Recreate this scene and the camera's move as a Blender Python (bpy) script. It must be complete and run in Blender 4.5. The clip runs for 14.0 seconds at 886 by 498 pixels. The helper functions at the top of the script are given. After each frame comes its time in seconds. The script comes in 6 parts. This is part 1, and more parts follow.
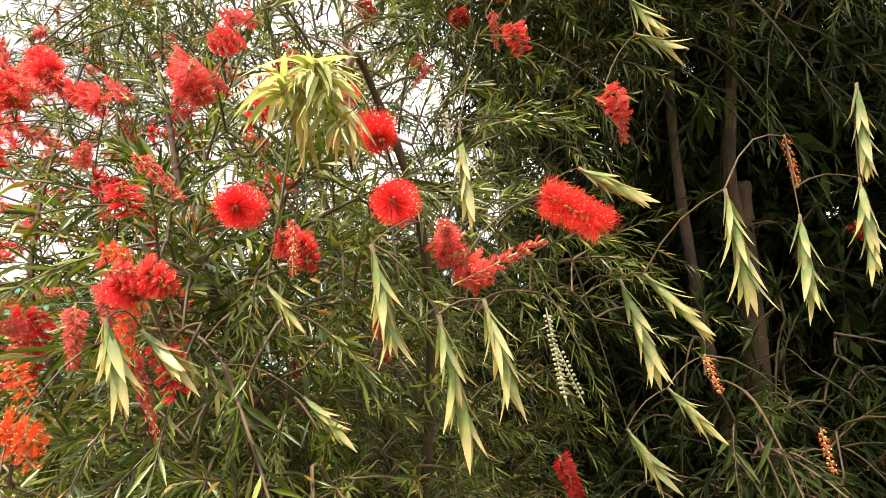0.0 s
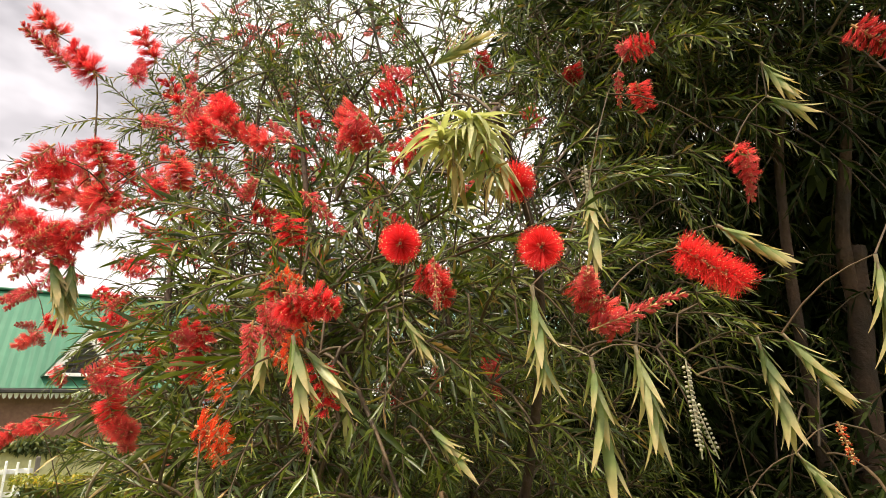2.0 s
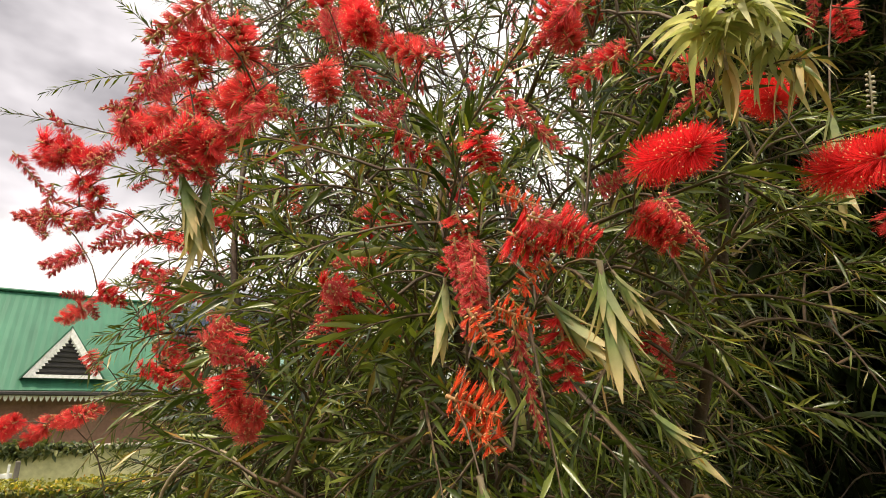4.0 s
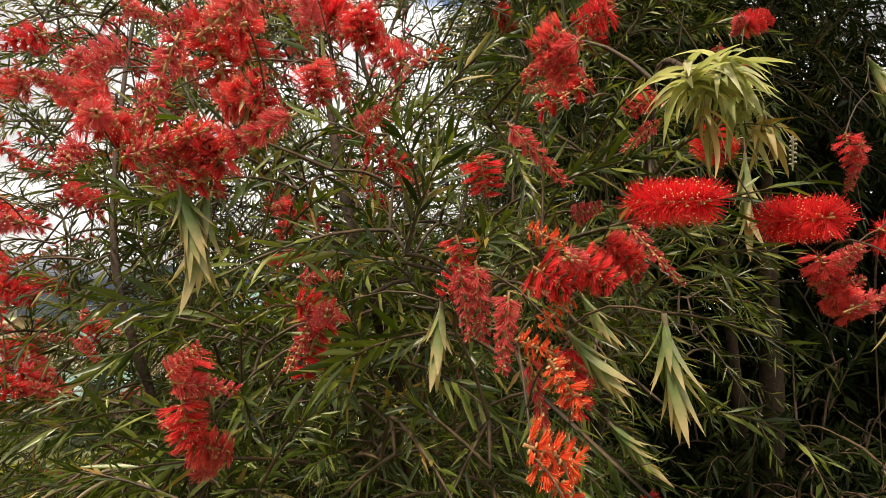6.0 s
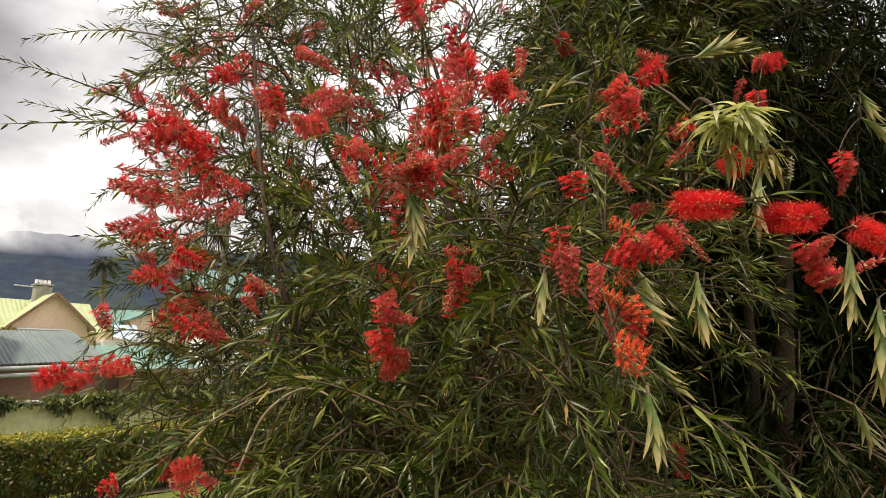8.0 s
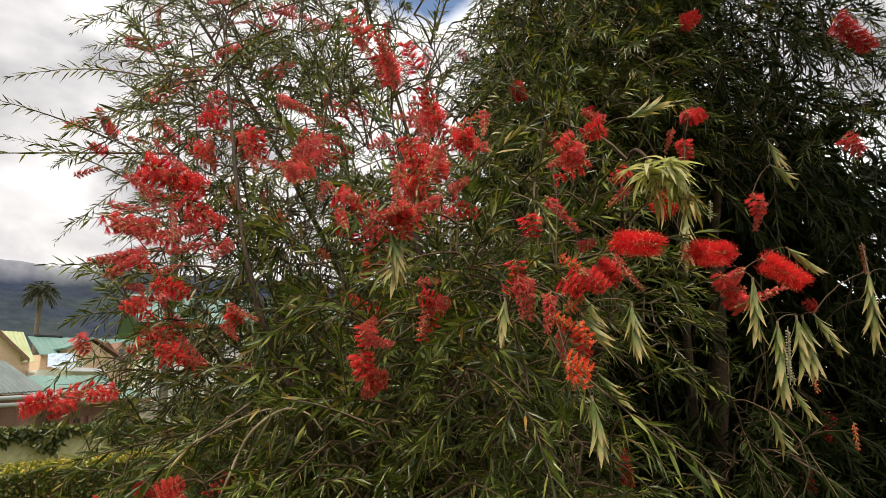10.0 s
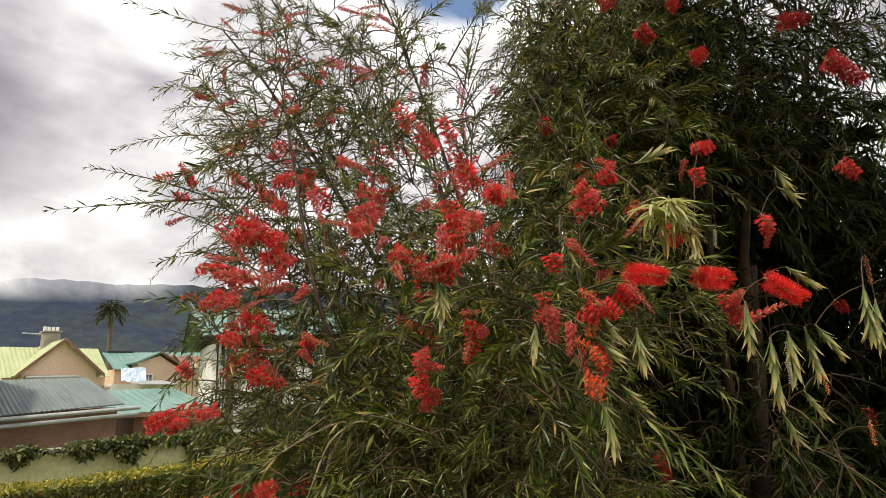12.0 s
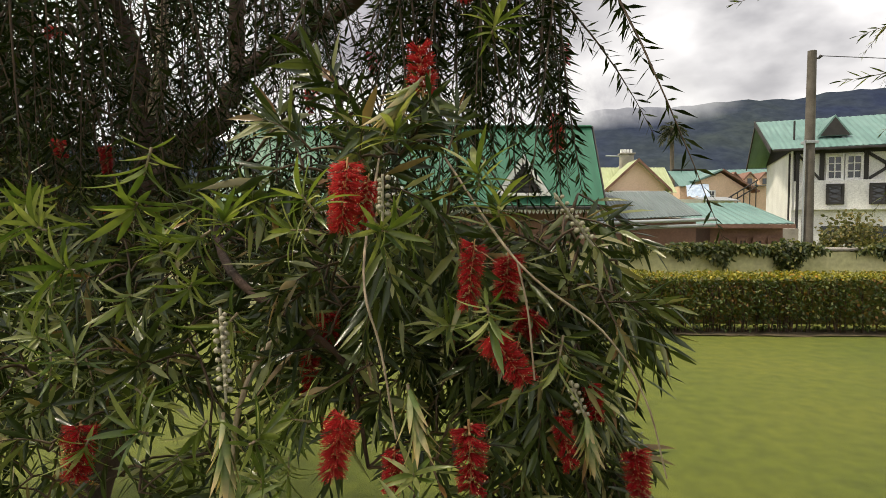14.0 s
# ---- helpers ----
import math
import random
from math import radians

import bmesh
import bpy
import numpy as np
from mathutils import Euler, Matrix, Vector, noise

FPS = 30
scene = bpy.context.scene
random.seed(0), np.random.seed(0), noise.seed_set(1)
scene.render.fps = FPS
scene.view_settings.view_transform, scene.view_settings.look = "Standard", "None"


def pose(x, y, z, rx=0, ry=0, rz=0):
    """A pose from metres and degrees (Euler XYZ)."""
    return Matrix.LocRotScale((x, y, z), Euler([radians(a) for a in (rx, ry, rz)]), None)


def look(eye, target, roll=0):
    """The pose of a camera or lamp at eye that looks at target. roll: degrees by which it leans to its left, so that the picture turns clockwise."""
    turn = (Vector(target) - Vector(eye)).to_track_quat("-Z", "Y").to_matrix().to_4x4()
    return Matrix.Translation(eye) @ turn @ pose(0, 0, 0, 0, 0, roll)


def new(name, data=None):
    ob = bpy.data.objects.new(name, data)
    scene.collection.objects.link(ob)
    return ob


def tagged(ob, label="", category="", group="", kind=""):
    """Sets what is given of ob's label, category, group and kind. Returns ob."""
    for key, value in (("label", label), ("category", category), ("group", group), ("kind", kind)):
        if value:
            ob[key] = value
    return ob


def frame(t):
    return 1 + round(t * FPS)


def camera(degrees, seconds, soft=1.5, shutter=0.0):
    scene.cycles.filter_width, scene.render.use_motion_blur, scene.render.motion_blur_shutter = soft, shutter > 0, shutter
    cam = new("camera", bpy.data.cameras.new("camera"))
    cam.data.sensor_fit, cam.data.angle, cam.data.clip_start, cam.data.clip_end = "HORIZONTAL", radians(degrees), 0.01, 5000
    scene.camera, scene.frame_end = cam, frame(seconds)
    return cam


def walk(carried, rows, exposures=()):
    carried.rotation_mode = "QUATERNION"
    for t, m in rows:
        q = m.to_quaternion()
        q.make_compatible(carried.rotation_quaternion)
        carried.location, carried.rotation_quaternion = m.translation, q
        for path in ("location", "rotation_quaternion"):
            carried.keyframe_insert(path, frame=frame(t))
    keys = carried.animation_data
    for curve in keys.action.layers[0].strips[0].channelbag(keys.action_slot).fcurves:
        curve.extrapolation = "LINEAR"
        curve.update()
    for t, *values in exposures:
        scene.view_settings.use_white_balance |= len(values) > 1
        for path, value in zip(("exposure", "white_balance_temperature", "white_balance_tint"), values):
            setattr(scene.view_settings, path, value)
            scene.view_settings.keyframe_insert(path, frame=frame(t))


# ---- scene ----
cam = camera(76.2, 14.0, 0.6)
PATH = [
    (0, (0.617, -0.359, 1.651), (1.901, 1.128, 2.025), -5.95),
    (0.5, (0.564, -0.345, 1.682), (1.884, 1.113, 2.043), -6.25),
    (1, (0.566, -0.347, 1.692), (1.864, 1.103, 2.154), -5.95),
    (1.5, (0.556, -0.357, 1.666), (1.758, 1.134, 2.243), -2.20),
    (2, (0.531, -0.342, 1.647), (1.613, 1.254, 2.178), -0.70),
    (2.5, (0.500, -0.280, 1.617), (1.601, 1.336, 2.039), 1.10),
    (3, (0.475, -0.209, 1.588), (1.525, 1.421, 2.078), 3.55),
    (3.2, (0.475, -0.185, 1.584), (1.491, 1.460, 2.098), 3.10),
    (5.3, (0.353, 0.064, 1.704), (1.840, 1.299, 2.219), -4.70),
    (5.5, (0.352, 0.063, 1.694), (1.892, 1.240, 2.188), -3.10),
    (6, (0.329, 0.037, 1.671), (1.893, 1.199, 2.122), -2.15),
    (6.5, (0.277, 0.003, 1.636), (1.867, 1.146, 2.041), 0.05),
    (7, (0.184, -0.017, 1.627), (1.771, 1.151, 1.966), 2.15),
    (7.5, (0.106, -0.018, 1.625), (1.690, 1.160, 1.947), 1.10),
    (8, (0.058, -0.024, 1.609), (1.584, 1.202, 2.019), -0.50),
    (8.5, (0.013, -0.010, 1.600), (1.591, 1.114, 2.094), -0.50),
    (8.7, (-0.007, 0.005, 1.604), (1.598, 1.094, 2.091), -0.30),
    (10.8, (-0.068, -0.134, 1.600), (1.512, 0.976, 2.121), -3.65),
    (11, (-0.082, -0.146, 1.606), (1.491, 0.968, 2.142), -4.20),
    (11.5, (-0.128, -0.178, 1.610), (1.410, 0.976, 2.161), -2.25),
    (12, (-0.192, -0.196, 1.622), (1.314, 1.022, 2.121), -3.40),
    (12.5, (-0.274, -0.180, 1.603), (1.065, 1.223, 2.091), -3.05),
    (12.6, (-0.345, -0.192, 1.575), (0.928, 1.284, 2.021), -2.90),
    (13, (-0.407, -0.138, 1.562), (0.487, 1.627, 1.856), -1.60),
    (13.5, (-0.511, -0.068, 1.550), (-0.150, 1.897, 1.642), -2.00),
    (14, (-0.602, -0.025, 1.526), (-0.654, 1.973, 1.448), 0.15),
]
LIGHT = [(0, 1.33, 6900, 10), (1, 0.98, 6900, 10), (2, 0.68, 6900, 10), (2.5, 0.63, 6900, 10), (3.2, 0.53, 6900, 10), (5.3, 0.23, 6900, 10), (6, 0.18, 6900, 10), (6.5, 0.38, 6900, 10), (7, 0.63, 6900, 10), (7.5, 0.38, 6900, 10), (8, 0.03, 6750, 10), (8.5, -0.44, 6750, 10), (8.7, -0.39, 6750, 10), (11, -0.09, 6650, 10), (12.0, -0.14, 6650, 10), (12.5, -0.47, 6650, 10), (13, -1.21, 6650, 10), (13.5, -1.01, 6650, 10), (13.8, -0.36, 6650, 10), (14, -0.21, 6650, 10)]
walk(cam, [(t, look(eye, target, roll)) for t, eye, target, roll in PATH], LIGHT)

# world: a cloudy sky with a small break of blue, and a veiled sun
SUN_DIR = Vector((-0.48, -0.07, 0.87)).normalized()
sun = new("sun", bpy.data.lights.new("sun", "SUN"))
sun.data.energy, sun.data.angle, sun.data.color = 5.0, radians(5.0), (1.0, 0.91, 0.72)
sun.matrix_world = look(SUN_DIR * 50, (0, 0, 0))

world = bpy.data.worlds.new("sky")
scene.world = world
world.use_nodes = True


class Tree:
    """A short way to write node trees."""

    def __init__(self, owner):
        owner.use_nodes = True
        self.nodes, self.links = owner.node_tree.nodes, owner.node_tree.links
        self.nodes.clear()

    def add(self, kind, inputs=None):
        node = self.nodes.new(kind)
        for key, value in (inputs or {}).items():
            if isinstance(value, bpy.types.NodeSocket):
                self.links.new(value, node.inputs[key])
            else:
                node.inputs[key].default_value = value
        return node

    def noise(self, scale, detail=4.0, vector=None, rough=0.55):
        node = self.add("ShaderNodeTexNoise", {"Scale": scale, "Detail": detail, "Roughness": rough})
        if vector is not None:
            self.links.new(vector, node.inputs["Vector"])
        return node.outputs["Fac"]

    def times(self, a, b):
        node = self.add("ShaderNodeMath", {0: a, 1: b})
        node.operation = "MULTIPLY"
        return node.outputs["Value"]

    def ramp(self, fac, stops):
        node = self.add("ShaderNodeValToRGB", {"Fac": fac})
        el = node.color_ramp.elements
        while len(el) < len(stops):
            el.new(0.5)
        for e, (pos, col) in zip(el, stops):
            e.position, e.color = pos, (*col, 1.0)
        return node.outputs["Color"]

    def mix(self, fac, a, b, blend="MIX"):
        node = self.add("ShaderNodeMix")
        node.data_type, node.blend_type = "RGBA", blend
        for socket, value in ((node.inputs[0], fac), (node.inputs[6], a), (node.inputs[7], b)):
            if isinstance(value, bpy.types.NodeSocket):
                self.links.new(value, socket)
            elif isinstance(value, (int, float)):
                socket.default_value = value
            else:
                socket.default_value = (*value, 1.0)
        return node.outputs[2]


w = Tree(world)
sky = w.add("ShaderNodeTexSky")
sky.sky_type, sky.sun_disc, sky.sun_elevation, sky.sun_rotation = "NISHITA", False, math.asin(SUN_DIR.z), math.atan2(SUN_DIR.x, SUN_DIR.y)
coord = w.add("ShaderNodeTexCoord").outputs["Generated"]
squash = w.add("ShaderNodeMapping", {"Vector": coord, "Scale": (1.0, 1.0, 1.9), "Location": (0.35, 0.2, 0.1)}).outputs["Vector"]
big = w.noise(1.7, 5.0, squash, 0.52)
fine = w.noise(5.5, 5.0, squash, 0.5)
cloud = w.mix(0.35, w.ramp(big, [(0.36, (0.30, 0.30, 0.32)), (0.46, (0.60, 0.595, 0.61)), (0.56, (1.4, 1.39, 1.38))]),
              w.ramp(fine, [(0.34, (0.24, 0.24, 0.26)), (0.60, (0.95, 0.94, 0.94))]))


def towards(way, first, last):
    """A soft round patch of sky about one direction."""
    node = w.add("ShaderNodeVectorMath", {0: coord, 1: tuple(Vector(way).normalized())})
    node.operation = "DOT_PRODUCT"
    lean = w.add("ShaderNodeMath", {0: node.outputs["Value"], 1: w.times(fine, 0.012)})
    return w.ramp(lean.outputs["Value"], [(first, (0, 0, 0)), (last, (1, 1, 1))])


cloud = w.mix(towards((-0.08, 0.90, 0.42), 0.945, 0.990), cloud, w.mix(1.0, cloud, (0.50, 0.49, 0.53), "MULTIPLY"))
cloud = w.mix(towards((0.50, 0.70, 0.52), 0.925, 0.985), cloud, w.mix(1.0, cloud, (1.65, 1.64, 1.62), "MULTIPLY"))
gap = towards((0.60, 0.42, 0.68), 0.9975, 0.9990)
blue = w.mix(1.0, sky.outputs["Color"], (0.15, 0.15, 0.15), "MULTIPLY")
back = w.add("ShaderNodeBackground", {"Color": w.mix(gap, cloud, blue), "Strength": 1.38})
w.add("ShaderNodeOutputWorld", {"Surface": back.outputs["Background"]})


# materials
def material(name):
    m = bpy.data.materials.new(name)
    return m, Tree(m)


def finish(t, colour, rough=0.7, bump=None, strength=0.3, distance=0.01, metal=0.0, translucent=None, amount=0.0, spec=0.5):
    inputs = {"Base Color": colour if isinstance(colour, bpy.types.NodeSocket) else (*colour, 1.0), "Roughness": rough, "Metallic": metal, "Specular IOR Level": spec}
    if bump is not None:
        inputs["Normal"] = t.add("ShaderNodeBump", {"Height": bump, "Strength": strength, "Distance": distance}).outputs["Normal"]
    shader = t.add("ShaderNodeBsdfPrincipled", inputs).outputs["BSDF"]
    if translucent is not None:
        thin = t.add("ShaderNodeBsdfTranslucent", {"Color": translucent if isinstance(translucent, bpy.types.NodeSocket) else (*translucent, 1.0)}).outputs["BSDF"]
        shader = t.add("ShaderNodeMixShader", {0: amount, 1: shader, 2: thin}).outputs["Shader"]
    t.add("ShaderNodeOutputMaterial", {"Surface": shader})


def leaf_material(name, stops, glow, rough=0.34, single=False, amount=0.3, tip=None, spec=0.5):
    m, t = material(name)
    pick = t.add("ShaderNodeObjectInfo").outputs["Random"] if single else t.add("ShaderNodeNewGeometry").outputs["Random Per Island"]
    base = t.ramp(pick, stops)
    place = t.add("ShaderNodeTexCoord").outputs["Object"]
    if tip is not None:
        run = t.add("ShaderNodeSeparateXYZ", {"Vector": place}).outputs["Z"]
        base = t.mix(t.ramp(t.times(run, 14.0), [(0.45, (0, 0, 0)), (0.85, (1, 1, 1))]), base, tip)
    patch = t.noise(60.0 if single else 9.0, 3.0, place)
    shade = t.mix(1.0, base, t.ramp(patch, [(0.3, (0.72, 0.74, 0.66)), (0.7, (1.2, 1.16, 1.0))]), "MULTIPLY")
    finish(t, shade, rough, t.noise(700.0, 2.0, place), 0.12, 0.001, translucent=t.mix(1.0, shade, glow, "MULTIPLY"), amount=amount, spec=spec)
    return m


def speckled(name, a, b, scale=6.0, rough=0.8, fine_scale=60.0, strength=0.4, distance=0.01, metal=0.0, spec=0.5):
    """Two tones at two scales, with fine relief."""
    m, t = material(name)
    place = t.add("ShaderNodeTexCoord").outputs["Object"]
    broad, tight = t.noise(scale, 5.0, place), t.noise(fine_scale, 4.0, place)
    tone = t.mix(t.ramp(broad, [(0.32, (0, 0, 0)), (0.68, (1, 1, 1))]), a, b)
    tone = t.mix(1.0, tone, t.ramp(tight, [(0.3, (0.8, 0.8, 0.8)), (0.7, (1.15, 1.15, 1.15))]), "MULTIPLY")
    finish(t, tone, rough, tight, strength, distance, metal, spec=spec)
    return m


LEAF = leaf_material("bottlebrush leaf", [(0.0, (0.020, 0.036, 0.004)), (0.4, (0.050, 0.072, 0.009)), (0.72, (0.115, 0.14, 0.022)), (0.9, (0.22, 0.25, 0.07)), (1.0, (0.27, 0.15, 0.045))], (1.5, 1.6, 0.6), 0.36, amount=0.22)
# Darker, duller copy of the bottlebrush leaf, with shade put into its colour.
LEAF_SHADED = leaf_material("shade-darkened bottlebrush leaf", [(0.0, (0.008, 0.014, 0.004)), (0.6, (0.017, 0.026, 0.006)), (1.0, (0.042, 0.054, 0.014))], (1.3, 1.5, 0.7), 0.55, amount=0.15, spec=0.1)
LEAF_WEEP = leaf_material("olive bottlebrush leaf", [(0.0, (0.018, 0.030, 0.008)), (0.5, (0.048, 0.070, 0.018)), (0.78, (0.15, 0.175, 0.06)), (0.93, (0.32, 0.32, 0.17)), (1.0, (0.22, 0.10, 0.04))], (1.3, 1.4, 0.7), 0.28, amount=0.2)
LEAF_NEAR = leaf_material("broad green leaf", [(0.0, (0.055, 0.095, 0.022)), (0.6, (0.17, 0.21, 0.055)), (1.0, (0.36, 0.37, 0.18))], (1.5, 1.6, 0.7), 0.28, True)
LEAF_PALE = leaf_material("pale new leaf", [(0.0, (0.13, 0.19, 0.06)), (0.6, (0.23, 0.28, 0.12)), (1.0, (0.36, 0.37, 0.21))], (1.2, 1.2, 0.8), 0.42, True, 0.35, (0.48, 0.37, 0.21))
LEAF_TAN = leaf_material("tan new leaf", [(0.0, (0.30, 0.24, 0.09)), (0.6, (0.42, 0.34, 0.16)), (1.0, (0.55, 0.42, 0.24))], (1.2, 1.1, 0.7), 0.5, True, 0.45)
LEAF_TUFT = leaf_material("silky yellow green leaf", [(0.0, (0.32, 0.35, 0.17)), (0.6, (0.44, 0.45, 0.27)), (1.0, (0.58, 0.55, 0.40))], (1.2, 1.2, 0.8), 0.5, True, 0.5)


def filament_material(name, a, b, amount=0.35, far=None):
    """Stamens: a tone for each, paler in some brushes, with lighter ends and depth shading painted towards the axis."""
    m, t = material(name)
    geo = t.add("ShaderNodeNewGeometry").outputs["Random Per Island"]
    tone = t.ramp(geo, [(0.0, a), (1.0, b)])
    if far is not None:
        tone = t.mix(t.ramp(t.add("ShaderNodeObjectInfo").outputs["Random"], [(0.25, (0, 0, 0)), (1.0, (0.75, 0.75, 0.75))]), tone, far)
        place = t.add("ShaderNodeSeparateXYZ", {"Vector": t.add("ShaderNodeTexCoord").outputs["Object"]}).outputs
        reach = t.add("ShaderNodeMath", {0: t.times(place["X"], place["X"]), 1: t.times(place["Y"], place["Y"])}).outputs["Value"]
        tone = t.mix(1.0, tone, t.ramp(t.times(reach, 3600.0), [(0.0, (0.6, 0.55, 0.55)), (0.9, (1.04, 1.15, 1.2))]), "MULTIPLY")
    finish(t, tone, 0.6, translucent=tone, amount=amount, spec=0.25)
    return m


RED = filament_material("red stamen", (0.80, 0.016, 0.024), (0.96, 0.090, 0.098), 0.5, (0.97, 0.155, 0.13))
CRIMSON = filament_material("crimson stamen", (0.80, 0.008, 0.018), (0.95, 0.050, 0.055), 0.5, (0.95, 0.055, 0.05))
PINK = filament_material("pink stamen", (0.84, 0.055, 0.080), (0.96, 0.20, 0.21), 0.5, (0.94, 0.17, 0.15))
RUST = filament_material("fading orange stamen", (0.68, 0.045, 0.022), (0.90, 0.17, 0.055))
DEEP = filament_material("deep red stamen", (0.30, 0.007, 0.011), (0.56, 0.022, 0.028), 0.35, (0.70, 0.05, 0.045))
ANTHER = filament_material("yellow anther", (0.75, 0.55, 0.22), (0.9, 0.75, 0.4), 0.1)
BARK = speckled("bottlebrush bark", (0.018, 0.010, 0.006), (0.062, 0.030, 0.016), 9.0, 0.85, 70.0, 0.9, 0.006)
TWIG = speckled("pale twig", (0.20, 0.14, 0.09), (0.36, 0.29, 0.20), 20.0, 0.7, 160.0, 0.5, 0.002)
STEM = speckled("brown twig", (0.042, 0.025, 0.014), (0.095, 0.056, 0.026), 20.0, 0.7, 160.0, 0.5, 0.002)
CALYX = speckled("golden flower cups", (0.30, 0.12, 0.05), (0.55, 0.36, 0.16), 80.0, 0.6, 300.0, 0.3, 0.001)
CAPSULE = speckled("seed capsule", (0.24, 0.22, 0.15), (0.42, 0.38, 0.28), 60.0, 0.65, 300.0, 0.4, 0.001)


# mesh helpers
def part(name, bm, mat, parent=None, label="", smooth=False):
    """Links a bmesh or a mesh as one object, under its thing."""
    if isinstance(bm, bmesh.types.BMesh):
        me = bpy.data.meshes.new(name)
        bm.to_mesh(me)
        bm.free()
    else:
        me = bm
    if mat is not None and not me.materials:
        me.materials.append(mat)
    if smooth:
        me.polygons.foreach_set("use_smooth", [True] * len(me.polygons))
    ob = new(name, me)
    ob.parent = parent
    if label:
        ob["label"] = label
    return ob


def thing(name, label, category, group="", kind="", at=(0, 0, 0)):
    ob = new(name)
    ob.location = at
    ob.empty_display_size = 0.1
    return tagged(ob, label, category, group, kind)


def mesh_of(name, verts, faces):
    me = bpy.data.meshes.new(name)
    me.from_pydata([tuple(v) for v in verts], [], faces)
    me.update()
    return me


def array_mesh(name, verts, tris):
    """A mesh from arrays of corners and triangles."""
    me = bpy.data.meshes.new(name)
    n = len(tris)
    me.vertices.add(len(verts))
    me.vertices.foreach_set("co", np.ascontiguousarray(verts, dtype=np.float32).ravel())
    me.loops.add(n * 3)
    me.loops.foreach_set("vertex_index", np.ascontiguousarray(tris, dtype=np.int32).ravel())
    me.polygons.add(n)
    me.polygons.foreach_set("loop_start", np.arange(0, n * 3, 3, dtype=np.int32))
    me.update(calc_edges=True)
    return me


def box(bm, x0, x1, y0, y1, z0, z1, bevel=0.0, turn=None):
    made = bmesh.ops.create_cube(bm, size=1.0)["verts"]
    for v in made:
        v.co = Vector(((x0 + x1) / 2 + v.co.x * (x1 - x0), (y0 + y1) / 2 + v.co.y * (y1 - y0), (z0 + z1) / 2 + v.co.z * (z1 - z0)))
    if bevel:
        edges = {e for v in made for e in v.link_edges}
        bmesh.ops.bevel(bm, geom=list(edges), offset=bevel, segments=1, affect="EDGES")
    return bm


def box_part(name, mat, parent, x0, x1, y0, y1, z0, z1, bevel=0.0, label=""):
    return part(name, box(bmesh.new(), x0, x1, y0, y1, z0, z1, bevel), mat, parent, label)


def unit(a):
    return a / np.maximum(np.linalg.norm(a, axis=-1, keepdims=True), 1e-9)


def smooth_line(points, steps=6):
    """A rounded line through some points."""
    p = np.array(points, float)
    p = np.vstack([2 * p[0] - p[1], p, 2 * p[-1] - p[-2]])
    out = []
    for i in range(1, len(p) - 2):
        for s in np.arange(steps) / steps:
            a, b, c, d = p[i - 1], p[i], p[i + 1], p[i + 2]
            out.append(0.5 * (2 * b + (c - a) * s + (2 * a - 5 * b + 4 * c - d) * s * s + (3 * b - a - 3 * c + d) * s ** 3))
    out.append(p[-2])
    return np.array(out)


def tubes(lines, radii, sides=5):
    """Tapered tubes along lines of equal length: lines (n, k, 3), radii (n, k)."""
    lines, radii = np.asarray(lines, float), np.asarray(radii, float)
    n, k, _ = lines.shape
    tang = unit(np.gradient(lines, axis=1))
    ref = np.where(np.abs(tang[..., 2:3]) > 0.9, np.array([1.0, 0, 0]), np.array([0, 0, 1.0]))
    u = unit(np.cross(tang, ref))
    v = np.cross(tang, u)
    ang = np.arange(sides) * 2 * np.pi / sides
    ring = lines[:, :, None] + radii[:, :, None, None] * (np.cos(ang)[:, None] * u[:, :, None] + np.sin(ang)[:, None] * v[:, :, None])
    idx = np.arange(n * k * sides).reshape(n, k, sides)
    a, b = idx[:, :-1], idx[:, 1:]
    a2, b2 = np.roll(a, -1, axis=2), np.roll(b, -1, axis=2)
    tris = np.concatenate([np.stack([a, b, b2], -1).reshape(-1, 3), np.stack([a, b2, a2], -1).reshape(-1, 3)])
    return ring.reshape(-1, 3), tris


def merge(pieces):
    verts, tris, base = [], [], 0
    for v, t in pieces:
        verts.append(v)
        tris.append(t + base)
        base += len(v)
    return np.concatenate(verts), np.concatenate(tris)


LEAF_TRIS = np.array([(0, 2, 1), (0, 3, 2), (1, 2, 5), (1, 5, 4), (2, 3, 6), (2, 6, 5), (4, 5, 7), (5, 6, 7)])


PLAIN_TRIS = np.array([(0, 2, 1), (0, 3, 2), (1, 2, 4), (2, 3, 4)])


def leaves(base, way, normal, length, width, bend, plain=False):
    """Folded lance-shaped blades, all at once."""
    side = unit(np.cross(way, normal))
    up = np.cross(side, way)
    L, W, B = length[:, None], width[:, None], bend[:, None]
    down = np.array([0, 0, -1.0])

    def spot(along, across, fold):
        return base + way * L * along + side * W * across + up * W * fold + down * B * L * along ** 2

    if plain:
        v = np.stack([spot(0, 0, 0), spot(0.45, -0.5, 0.12), spot(0.47, 0, -0.10), spot(0.45, 0.5, 0.12), spot(1.0, 0, 0)], axis=1)
        return v.reshape(-1, 3), (PLAIN_TRIS[None] + 5 * np.arange(len(base))[:, None, None]).reshape(-1, 3)
    v = np.stack([spot(0, 0, 0), spot(0.38, -0.5, 0.12), spot(0.40, 0, -0.10), spot(0.38, 0.5, 0.12),
                  spot(0.72, -0.34, 0.08), spot(0.74, 0, -0.07), spot(0.72, 0.34, 0.08), spot(1.0, 0, 0)], axis=1)
    n = len(base)
    return v.reshape(-1, 3), (LEAF_TRIS[None] + 8 * np.arange(n)[:, None, None]).reshape(-1, 3)


